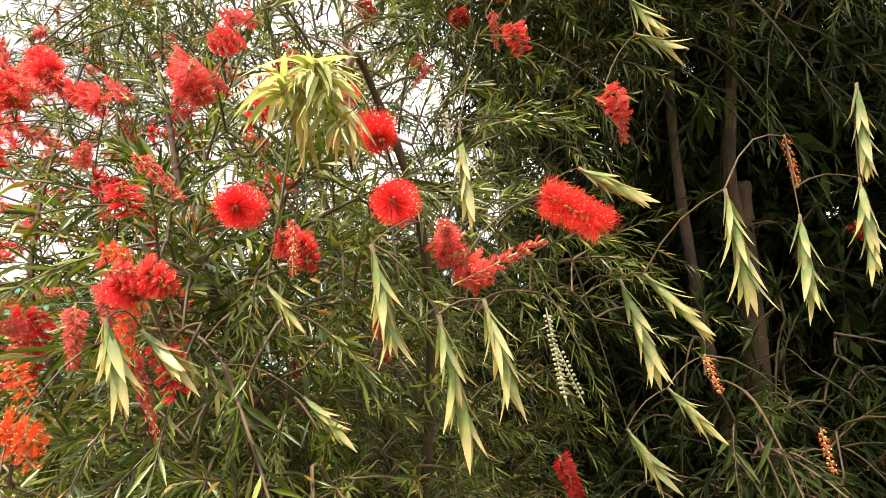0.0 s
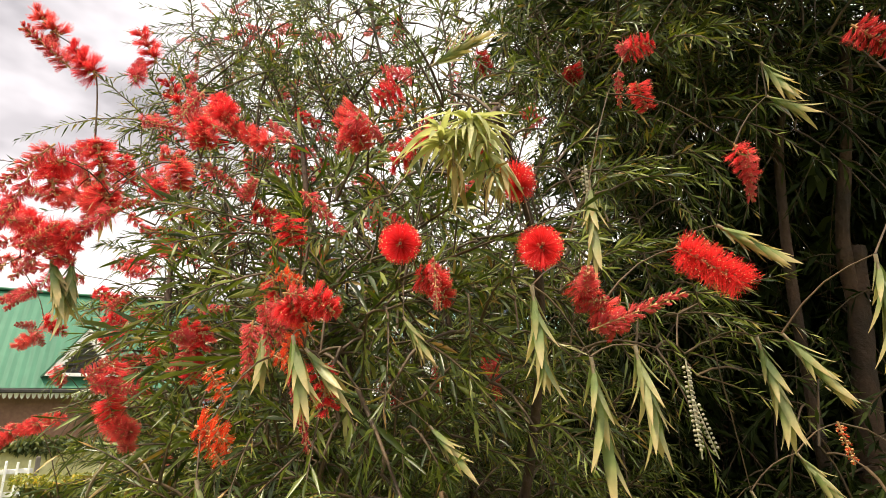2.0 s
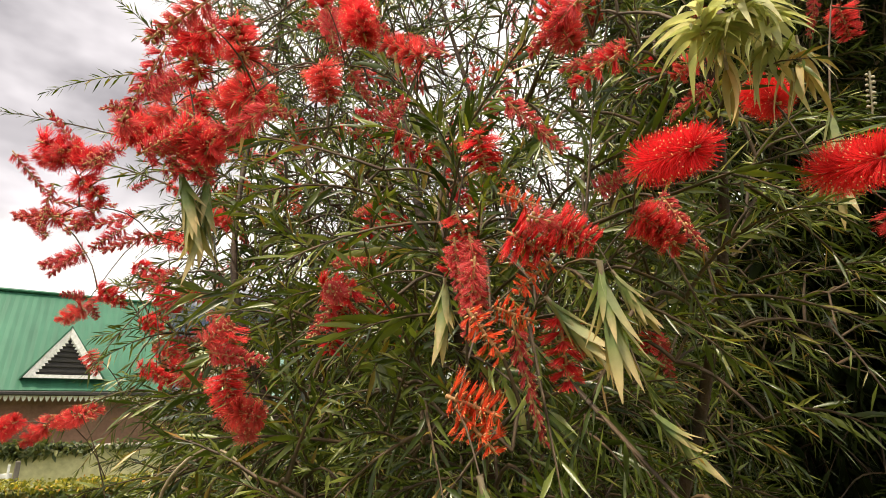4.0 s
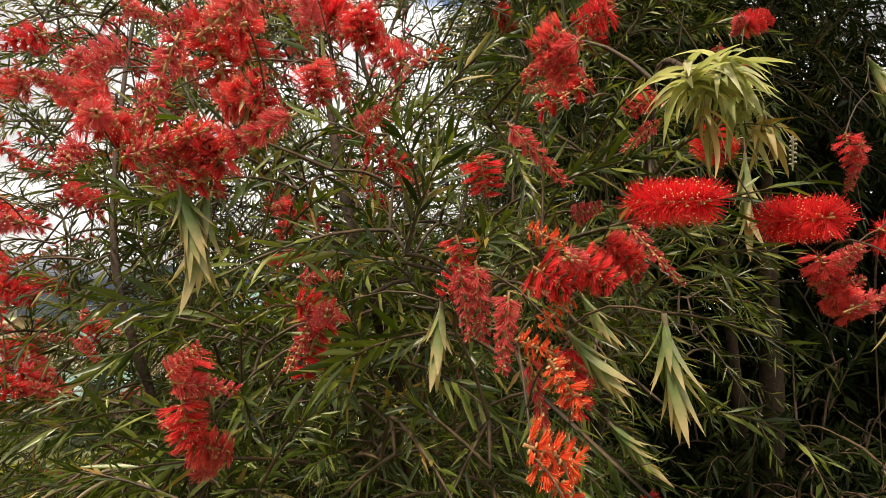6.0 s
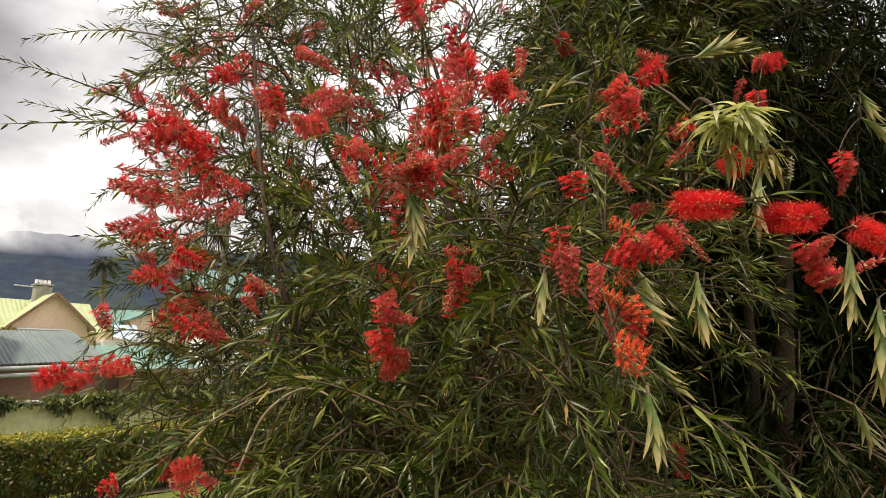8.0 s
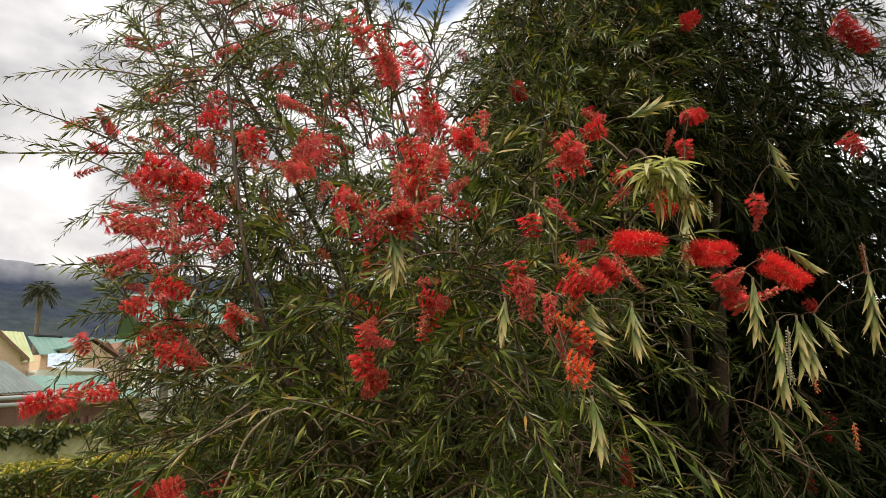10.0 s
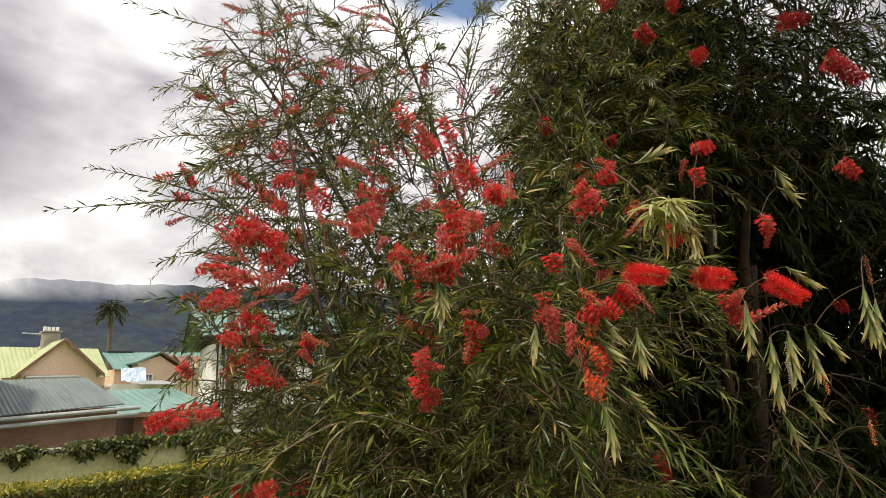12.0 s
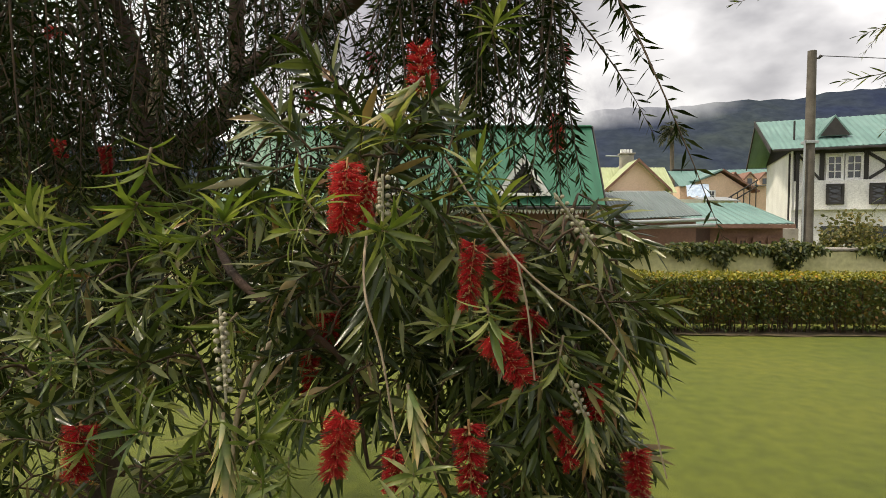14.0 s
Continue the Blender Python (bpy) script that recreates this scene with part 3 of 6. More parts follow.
PINK_B = [
    (1.043, 1.213, 2.804, 0.980, 1.276, 2.838),
    (1.007, 1.270, 2.773, 0.955, 1.305, 2.845),
    (0.890, 1.331, 2.977, 0.851, 1.358, 3.027),
    (1.154, 1.214, 2.818, 1.096, 1.264, 2.873),
    (0.937, 1.738, 3.266, 0.875, 1.798, 3.305),
    (1.048, 1.276, 2.625, 0.993, 1.351, 2.606),
    (0.918, 1.826, 3.108, 0.861, 1.901, 3.095),
    (1.194, 1.708, 2.908, 1.145, 1.743, 2.971),
]
LAWN_A = [
    (0.638, 1.356, 2.159, 0.687, 1.314, 2.110),
    (0.675, 1.351, 2.115, 0.735, 1.278, 2.104),
    (0.786, 1.458, 2.193, 0.838, 1.380, 2.210),
    (0.754, 1.317, 2.081, 0.811, 1.269, 2.022),
    (0.716, 1.221, 2.022, 0.731, 1.180, 2.066),
    (0.623, 1.429, 2.036, 0.683, 1.355, 2.024),
    (0.659, 1.392, 2.041, 0.720, 1.325, 2.011),
    (0.642, 1.274, 1.987, 0.692, 1.216, 1.969),
    (0.611, 1.480, 1.958, 0.671, 1.415, 1.926),
    (0.585, 1.273, 1.932, 0.642, 1.216, 1.894),
    (0.658, 1.252, 1.855, 0.694, 1.194, 1.874),
    (0.626, 1.298, 1.805, 0.665, 1.233, 1.831),
    (0.613, 1.247, 1.814, 0.651, 1.214, 1.777),
    (0.687, 1.280, 1.884, 0.739, 1.223, 1.859),
    (0.653, 1.281, 1.747, 0.699, 1.214, 1.758),
    (0.665, 1.325, 1.706, 0.694, 1.270, 1.740),
]
LAWN_B = [
    (0.601, 1.103, 1.706, 0.642, 1.061, 1.678),
    (0.659, 1.225, 1.757, 0.703, 1.178, 1.734),
    (0.682, 1.168, 1.725, 0.717, 1.142, 1.682),
    (0.755, 1.485, 2.454, 0.783, 1.419, 2.516),
    (0.697, 1.446, 2.432, 0.729, 1.389, 2.464),
    (0.879, 1.595, 2.659, 0.921, 1.535, 2.666),
    (0.818, 1.353, 2.445, 0.871, 1.304, 2.398),
    (0.838, 1.358, 2.495, 0.891, 1.306, 2.456),
    (0.943, 1.342, 2.402, 0.966, 1.351, 2.319),
    (0.922, 1.268, 2.394, 0.944, 1.277, 2.313),
    (0.739, 1.480, 2.397, 0.794, 1.433, 2.341),
    (0.826, 1.436, 2.358, 0.875, 1.407, 2.282),
    (0.741, 1.274, 2.253, 0.789, 1.227, 2.219),
    (0.865, 1.275, 2.168, 0.897, 1.258, 2.116),
    (0.876, 1.136, 2.139, 0.891, 1.139, 2.090),
    (0.967, 1.021, 2.420, 1.026, 0.968, 2.366),
]
LAWN_C = [
    (1.099, 1.053, 2.481, 1.155, 1.006, 2.421),
    (1.081, 1.156, 2.433, 1.142, 1.086, 2.412),
    (0.927, 1.035, 2.243, 0.979, 0.970, 2.231),
    (1.025, 1.068, 2.233, 1.058, 1.001, 2.281),
    (0.973, 1.038, 2.303, 1.017, 0.984, 2.292),
    (0.992, 0.981, 2.044, 1.042, 0.939, 1.994),
    (1.015, 0.959, 2.079, 1.038, 0.959, 2.014),
    (0.947, 0.827, 1.990, 0.992, 0.788, 1.944),
    (1.132, 0.904, 2.146, 1.192, 0.842, 2.109),
    (1.101, 0.835, 2.088, 1.155, 0.795, 2.022),
    (1.235, 0.912, 2.391, 1.228, 0.879, 2.480),
    (1.261, 0.887, 2.330, 1.280, 0.827, 2.400),
    (1.086, 0.863, 2.197, 1.134, 0.816, 2.162),
    (1.226, 0.864, 2.235, 1.234, 0.821, 2.303),
    (1.198, 0.958, 2.290, 1.210, 0.917, 2.343),
    (1.066, 0.688, 2.033, 1.107, 0.642, 2.016),
]
LAWN_D = [
    (0.954, 0.920, 1.835, 1.007, 0.865, 1.803),
    (0.899, 0.766, 1.799, 0.938, 0.746, 1.730),
    (0.530, 1.294, 1.743, 0.551, 1.286, 1.703),
    (0.405, 1.184, 1.591, 0.436, 1.132, 1.611),
    (0.510, 1.303, 1.611, 0.555, 1.235, 1.628),
]
TOP_A = [
    (0.625, 1.571, 2.426, 0.658, 1.566, 2.347),
    (0.760, 1.760, 2.801, 0.812, 1.693, 2.797),
    (0.738, 1.575, 2.661, 0.784, 1.498, 2.694),
    (0.803, 1.690, 3.143, 0.847, 1.657, 3.087),
    (0.736, 1.700, 2.945, 0.766, 1.656, 2.953),
    (0.802, 1.633, 2.900, 0.810, 1.655, 2.830),
    (0.858, 1.393, 2.604, 0.874, 1.336, 2.678),
    (0.868, 1.488, 2.991, 0.913, 1.415, 3.019),
    (0.898, 1.622, 3.099, 0.959, 1.558, 3.064),
    (0.988, 1.516, 3.155, 1.041, 1.439, 3.169),
    (0.932, 1.492, 2.967, 0.976, 1.445, 2.944),
    (0.980, 1.522, 2.881, 1.035, 1.445, 2.887),
    (0.977, 1.288, 2.826, 1.028, 1.226, 2.813),
    (1.023, 1.369, 2.648, 1.077, 1.293, 2.654),
    (1.010, 1.142, 2.711, 1.055, 1.078, 2.717),
    (1.229, 1.140, 2.828, 1.264, 1.085, 2.847),
]
TOP_B = [
    (1.185, 1.042, 2.663, 1.191, 1.021, 2.691),
    (1.193, 0.997, 2.593, 1.213, 0.962, 2.611),
    (1.218, 1.221, 3.141, 1.268, 1.176, 3.094),
    (1.146, 1.243, 3.135, 1.198, 1.170, 3.142),
    (1.119, 1.344, 3.183, 1.179, 1.280, 3.148),
    (0.648, 1.432, 2.297, 0.693, 1.381, 2.278),
    (0.590, 1.570, 2.198, 0.627, 1.511, 2.220),
]
OLD_A = [
    (0.712, 0.240, 1.784, 0.731, 0.218, 1.772),
    (0.720, 0.260, 1.699, 0.741, 0.237, 1.687),
    (0.643, 0.194, 1.680, 0.658, 0.184, 1.654),
    (1.013, 1.490, 2.588, 1.092, 1.443, 2.564),
    (1.099, 1.458, 2.487, 1.169, 1.402, 2.518),
    (0.983, 1.543, 2.465, 1.062, 1.496, 2.441),
    (0.828, 1.014, 2.045, 0.846, 0.998, 2.013),
    (1.055, 0.656, 2.234, 1.100, 0.585, 2.278),
    (1.201, 0.707, 1.340, 1.218, 0.693, 1.308),
    (0.901, 0.941, 1.949, 0.917, 0.928, 1.922),
    (0.751, 1.100, 2.110, 0.767, 1.089, 2.067),
    (1.083, 1.880, 2.823, 1.047, 1.947, 2.767),
    (0.916, 1.471, 2.544, 0.973, 1.426, 2.483),
]
OLD_B = [
    (1.411, 1.159, 2.752, 1.377, 1.224, 2.692),
    (1.240, 1.135, 2.856, 1.279, 1.101, 2.821),
    (1.078, 1.207, 3.068, 1.140, 1.143, 3.035),
    (1.119, 1.176, 3.017, 1.182, 1.110, 2.990),
    (0.642, 0.214, 1.631, 0.662, 0.192, 1.620),
    (0.742, 0.219, 1.730, 0.731, 0.241, 1.711),
    (0.646, 0.211, 1.624, 0.663, 0.197, 1.600),
]
DARK_A = [
    (1.233, 0.542, 2.419, 1.252, 0.530, 2.371),
    (1.392, 0.820, 2.708, 1.419, 0.796, 2.684),
    (1.372, -0.089, 2.505, 1.414, -0.143, 2.510),
    (1.164, -0.167, 2.268, 1.220, -0.216, 2.219),
    (1.270, 0.108, 2.435, 1.288, 0.077, 2.456),
    (1.027, 0.160, 2.434, 1.053, 0.141, 2.403),
    (0.958, 0.221, 2.491, 0.980, 0.191, 2.497),
    (1.208, 0.129, 2.570, 1.223, 0.105, 2.584),
    (1.221, -0.149, 2.053, 1.248, -0.170, 2.023),
    (2.115, -0.022, 1.852, 2.135, -0.033, 1.817),
    (2.365, -0.020, 1.492, 2.387, -0.008, 1.400),
    (1.595, 0.468, 1.421, 1.630, 0.462, 1.333),
    (2.341, 0.082, 1.320, 2.378, 0.071, 1.233),
]
DARK_B = [
    (2.286, 0.179, 1.246, 2.311, 0.166, 1.203),
    (1.370, 0.397, 2.352, 1.383, 0.392, 2.323),
]
BUDS = [
    (1.344, -0.148, 1.864, 1.358, -0.146, 1.805),
    (1.304, -0.025, 1.621, 1.320, -0.028, 1.575),
    (1.471, -0.077, 1.510, 1.486, -0.076, 1.454),
]
SHOOT_A = [
    (0.862, 0.011, 1.745, 0.878, 0.018, 1.674),
    (0.909, -0.007, 1.685, 0.933, 0.001, 1.594),
    (0.939, -0.030, 1.694, 0.957, -0.030, 1.627),
    (1.139, -0.031, 1.712, 1.170, -0.036, 1.622),
    (1.158, -0.048, 1.715, 1.197, -0.070, 1.663),
    (1.339, -0.147, 1.769, 1.354, -0.137, 1.676),
    (1.405, -0.215, 1.916, 1.417, -0.202, 1.822),
    (1.412, -0.194, 1.807, 1.428, -0.185, 1.714),
    (0.640, 0.183, 1.590, 0.651, 0.181, 1.540),
    (0.734, 0.342, 1.740, 0.737, 0.349, 1.709),
    (0.887, 0.274, 1.754, 0.901, 0.264, 1.727),
    (0.924, 0.272, 1.622, 0.945, 0.256, 1.591),
    (0.542, 0.372, 1.915, 0.549, 0.372, 1.883),
]
SHOOT_B = [
    (0.531, 0.388, 1.807, 0.532, 0.395, 1.776),
    (1.083, 0.126, 1.931, 1.096, 0.137, 1.838),
    (1.101, -0.027, 1.830, 1.140, -0.054, 1.800),
    (0.855, 0.156, 2.038, 0.881, 0.117, 2.054),
    (1.171, -0.139, 1.782, 1.196, -0.133, 1.690),
    (0.699, 0.140, 1.707, 0.707, 0.142, 1.671),
    (0.743, 0.227, 1.705, 0.759, 0.215, 1.680),
    (0.511, 0.390, 1.807, 0.520, 0.389, 1.776),
    (1.237, 0.054, 1.544, 1.265, 0.043, 1.492),
    (1.272, 0.012, 1.587, 1.304, -0.005, 1.544),
    (1.292, -0.018, 2.051, 1.316, -0.036, 2.035),
    (1.283, -0.022, 2.100, 1.301, -0.031, 2.073),
]
SHOOT_LEFT = [
    (-0.655, 0.569, 1.359, -0.643, 0.566, 1.302),
    (-0.842, 0.542, 1.335, -0.839, 0.540, 1.260),
    (-0.443, 0.672, 1.297, -0.436, 0.670, 1.248),
    (-0.643, 0.602, 1.688, -0.670, 0.599, 1.657),
]
LEFT1 = [
    (-0.647, 0.663, 1.697, -0.652, 0.665, 1.759),
    (-0.728, 0.576, 1.605, -0.735, 0.573, 1.527),
    (-0.707, 0.596, 1.589, -0.714, 0.594, 1.530),
    (-0.359, 1.369, 1.819, -0.347, 1.365, 1.688),
    (-0.582, 0.597, 1.512, -0.590, 0.593, 1.437),
    (-0.537, 0.657, 1.494, -0.540, 0.654, 1.439),
    (-0.818, 0.866, 1.388, -0.813, 0.863, 1.330),
    (-0.835, 0.812, 1.328, -0.835, 0.810, 1.264),
    (-0.564, 0.593, 1.403, -0.523, 0.591, 1.348),
    (-0.744, 0.624, 1.296, -0.758, 0.620, 1.221),
    (-0.589, 0.568, 1.306, -0.585, 0.565, 1.228),
    (-0.684, 0.663, 1.237, -0.688, 0.661, 1.177),
]
LEFT2 = [
    (-1.152, 0.731, 1.241, -1.158, 0.728, 1.159),
    (-0.351, 0.721, 1.217, -0.345, 0.719, 1.153),
    (-0.464, 0.691, 1.280, -0.448, 0.688, 1.204),
    (-0.413, 0.723, 1.310, -0.406, 0.721, 1.258),
    (-1.512, 1.355, 1.555, -1.449, 1.355, 1.527),
    (-1.771, 1.557, 1.783, -1.755, 1.555, 1.727),
    (-1.441, 1.262, 1.722, -1.434, 1.260, 1.657),
    (-0.979, 1.381, 1.885, -0.981, 1.379, 1.822),
    (-0.805, 1.288, 1.945, -0.801, 1.286, 1.892),
    (-1.879, 1.668, 2.129, -1.828, 1.669, 2.121),
    (-0.325, 1.453, 2.016, -0.317, 1.452, 1.958),
    (-0.609, 0.674, 1.828, -0.566, 0.665, 1.847),
    (-0.489, 0.725, 1.408, -0.511, 0.723, 1.378),
]
WHORL = [
    (-0.670, 0.599, 1.620, -0.674, 0.599, 1.641),
    (-0.860, 0.589, 1.526, -0.859, 0.590, 1.539),
    (-0.752, 0.573, 1.539, -0.776, 0.573, 1.569),
    (-0.558, 0.598, 1.537, -0.555, 0.599, 1.558),
    (-1.054, 0.585, 1.520, -1.079, 0.584, 1.533),
    (-0.969, 0.666, 1.491, -0.973, 0.667, 1.512),
    (-0.571, 0.574, 1.443, -0.565, 0.573, 1.414),
    (-0.576, 0.639, 1.574, -0.582, 0.640, 1.600),
    (-0.816, 0.542, 1.301, -0.799, 0.542, 1.312),
    (-1.009, 0.564, 1.478, -1.033, 0.563, 1.484),
    (-1.036, 0.712, 1.436, -1.048, 0.711, 1.418),
    (-0.755, 0.778, 1.664, -0.771, 0.778, 1.688),
    (-0.555, 0.788, 1.799, -0.547, 0.790, 1.823),
]
BEADS = [
    (-0.841, 0.536, 1.436, -0.836, 0.534, 1.356),
    (-0.682, 0.576, 1.578, -0.682, 0.575, 1.536),
    (-0.486, 0.641, 1.561, -0.447, 0.639, 1.509),
    (-0.456, 0.692, 1.326, -0.439, 0.691, 1.283),
    (1.063, -0.000, 1.644, 1.081, -0.005, 1.597),
    (1.011, 0.070, 1.911, 1.018, 0.076, 1.880),
    (1.039, -0.011, 1.679, 1.061, -0.001, 1.601),
]
SPRAY = [
    (0.857, 1.531, 2.344, 0.433, 2.141, 2.383),
    (0.842, 1.657, 2.331, 0.618, 1.898, 2.420),
    (1.001, 1.905, 3.277, 0.675, 2.247, 3.424),
    (1.162, 1.783, 3.089, 0.968, 1.945, 3.280),
    (1.038, 1.911, 3.150, 0.868, 2.104, 3.195),
    (0.999, 1.993, 3.067, 0.938, 2.150, 2.868),
    (1.136, 1.824, 2.798, 0.969, 1.937, 3.030),
    (1.013, 2.002, 3.004, 0.879, 2.148, 3.053),
    (1.098, 1.895, 2.742, 0.866, 2.178, 2.750),
    (1.045, 1.988, 2.674, 0.920, 2.148, 2.661),
    (1.349, 1.535, 2.863, 1.152, 1.683, 3.097),
    (1.252, 1.651, 2.872, 1.111, 1.751, 3.053),
]
SPRAY2 = [
    (1.261, 1.176, 2.692, 1.100, 1.248, 2.999),
    (1.375, 1.099, 2.535, 1.293, 1.017, 2.982),
    (1.513, 0.995, 2.844, 1.482, 0.973, 2.990),
    (1.113, 1.198, 2.981, 1.004, 1.299, 3.063),
    (1.197, 1.098, 2.974, 1.305, 0.926, 3.067),
    (0.869, 1.579, 2.189, 0.720, 1.881, 2.153),
    (0.885, 1.632, 2.014, 0.705, 1.951, 2.025),
    (1.233, 1.627, 3.256, 1.118, 1.725, 3.365),
    (1.222, 1.265, 2.591, 1.103, 1.322, 2.811),
    (1.020, 1.222, 2.850, 0.924, 1.297, 2.958),
    (1.245, 1.091, 2.845, 1.183, 1.081, 3.057),
    (0.738, 0.949, 1.590, 0.525, 1.149, 1.398),
    (0.816, 1.163, 1.531, 0.524, 1.371, 1.484),
    (0.745, 0.809, 1.568, 0.681, 0.942, 1.422),
    (0.730, 0.915, 1.574, 0.558, 1.202, 1.412),
    (0.719, 1.220, 1.385, 0.664, 1.244, 1.117),
]

# the flowering shrub beside the path
shrub = thing("bottlebrush_tree", "flowering bottlebrush tree with airy drooping branches and bright red spikes", "tree", "bottlebrush trees", at=(1.5, 1.05, 0))


def rooted(tree):
    """Lets parts be given in the place's own coordinates."""
    shift = Matrix.Translation(-Vector(tree.location))
    for child in tree.children:
        child.matrix_basis = shift @ child.matrix_basis


L1 = [limb(shrub, [(1.5, 1.05, -0.05), (1.3, 0.85, 0.7), (1.08, 0.66, 1.35), (0.99, 0.62, 1.65), (0.91, 0.64, 1.9), (0.88, 0.67, 2.15)], 0.022, 0.005, name="trunk"),
      limb(shrub, [(1.5, 1.05, 0.1), (1.15, 1.0, 0.9), (0.84, 0.86, 1.48), (0.75, 0.9, 1.68), (0.71, 0.97, 1.92), (0.8, 1.2, 2.4), (0.95, 1.5, 2.9)], 0.012, 0.0025),
      limb(shrub, [(1.5, 1.05, 0.2), (1.5, 0.95, 1.0), (1.35, 0.8, 1.7), (1.25, 0.9, 2.3), (1.2, 1.1, 3.0), (1.15, 1.3, 3.6)], 0.012, 0.0018),
      limb(shrub, [(1.3, 0.85, 0.7), (1.25, 0.5, 1.4), (1.15, 0.3, 1.8), (1.0, 0.2, 2.02), (0.93, 0.14, 1.98)], 0.012, 0.0025),
      limb(shrub, [(1.5, 1.0, 0.6), (1.6, 1.3, 1.6), (1.4, 1.6, 2.4), (1.1, 1.8, 3.0), (0.95, 1.95, 3.3)], 0.018, 0.003)]


def hollow_side(at):
    """Clears leaves under the dark tree; edge fitted to the camera's view."""
    low = np.where(at[:, 0] < 1.12, 0.2, 0.36 + 0.45 * (at[:, 0] - 1.2))
    return (at[:, 1] < low) & (at[:, 2] < 1.7)


def foot(at):
    """Clears under the dark tree and low over the lawn, by camera sight lines."""
    x, y, z = at[:, 0] + 0.41, at[:, 1] + 0.14, at[:, 2]
    lawn_side = ((0.760 * x < 0.650 * y) & (z < 1.40)) | ((0.705 * x < 0.709 * y) & (z < 1.24))
    return hollow_side(at) | lawn_side


for bough in ([(0.584, 0.862, 1.379), (0.596, 0.825, 1.460), (0.608, 0.787, 1.537), (0.636, 0.739, 1.576), (0.663, 0.704, 1.569), (0.682, 0.687, 1.540)],
              [(0.672, 0.911, 1.413), (0.680, 0.861, 1.512), (0.688, 0.826, 1.574), (0.649, 0.881, 1.557), (0.607, 0.949, 1.519)]):
    limb(shrub, bough, 0.0030, 0.0014, TWIG, "bough", "pale bare bough")
near = crown(shrub, rng, L1, [
    ((1.5, 1.05, 1.55), (0.82, 0.82, 0.78), 1200, 0.35, 0.1),
    ((1.35, 1.1, 1.0), (0.72, 0.72, 0.6), 740, 0.35, -0.1),
    ((1.0, 0.58, 1.42), (0.38, 0.42, 0.5), 420, 0.0, 0.1),
    ((1.1, 0.38, 1.95), (0.26, 0.2, 0.28), 70, 0.2, 0.3),
    ((0.98, 1.25, 1.65), (0.38, 0.42, 0.55), 380, 0.2, 0.2),
], LEAF, 0.5, (0.021, 0.038), 34, None, 0.115, bare=foot)
near = crown(shrub, rng, L1, [
    ((1.55, 1.15, 1.4), (0.6, 0.6, 0.8), 500, 0.0, 0.1),
    ((1.45, 1.05, 0.95), (0.5, 0.5, 0.65), 380, 0.0, 0.0),
], LEAF, 0.6, (0.028, 0.046), 30, None, 0.12, (0.16, 0.28), bare=foot)
# stiff upper sprays with short leaves
near = crown(shrub, rng, L1, [
    ((1.25, 1.2, 2.35), (0.55, 0.62, 0.62), 330, 0.2, 0.3),
    ((1.15, 1.5, 3.0), (0.38, 0.45, 0.5), 130, 0.2, 0.4),
    ((0.9, 1.35, 2.35), (0.3, 0.4, 0.5), 110, 0.3, 0.25),
], LEAF, 0.25, (0.022, 0.034), 48, None, 0.13, (0.18, 0.36), (0.8, 1.2))
# broad glossy shoots on the sunny side
near = crown(shrub, rng, L1, [
    ((1.05, 1.45, 2.5), (0.3, 0.4, 0.7), 30, 0.2, 0.5),
    ((0.93, 0.8, 1.85), (0.2, 0.3, 0.3), 50, 0.2, 0.5),
    ((0.95, 0.9, 1.2), (0.35, 0.4, 0.4), 80, 0.2, 0.1),
    ((0.9, 0.85, 1.55), (0.15, 0.3, 0.3), 50, 0.2, 0.3),
    ((0.9, 0.5, 1.75), (0.16, 0.2, 0.3), 30, 0.2, 0.4),
], LEAF, 0.3, (0.034, 0.058), 26, SPRAY + SPRAY2, 0.125, (0.15, 0.32), plain=False)
flowers(shrub, FULL, "full", "dense red brush of stamens", girth=(0.95, 1.1))
# Pink neighbours paint in the paler look of red stamens lit from behind.
for rows in (LOOSE_A, LOOSE_B, LOOSE_C, LOOSE_D, LOOSE_E, LOOSE_F, LOOSE_G):
    flowers(shrub, rows, "loose", "loose red brush of stamens with golden cups", 1, "pink", 0.03)
for rows in (PINK_A, PINK_B):
    flowers(shrub, rows, "pink", "young pink brush, half open", 1, None, 0.05)
for rows in (OLD_A, OLD_B):
    flowers(shrub, rows, "old", "fading orange brush with few stamens left")
flowers(shrub, BUDS, "bud", "spent amber spike of bare cups")
for row in SHOOT_A + SHOOT_B:
    shoot(shrub, row[:3], row[3:], 19, PALE, 0.24, "pale drooping new leaves with tan tips")
# more spikes over the side that faces the lawn
spot = np.random.default_rng(29)
SIDE = []
for _ in range(20):
    x, y, z = spot.uniform(0.66, 0.96), spot.uniform(1.0, 1.75), spot.uniform(1.35, 2.5)
    SIDE.append((x, y, z, x + spot.uniform(-0.08, -0.01), y + spot.uniform(-0.03, 0.06), z + spot.uniform(-0.05, 0.03)))
for rows in (LAWN_A, LAWN_B, LAWN_C, LAWN_D):
    flowers(shrub, rows, "loose", "loose red brush of stamens with golden cups")
for rows in (TOP_A, TOP_B):
    flowers(shrub, rows, "pink", "young pink brush, half open", girth=(0.6, 0.85))
flowers(shrub, SIDE[:15], "loose", "loose coral-red brush of stamens")
flowers(shrub, SIDE[15:], "pink", "young pink brush, half open")
TUFT = (0.875, 0.109, 1.933)
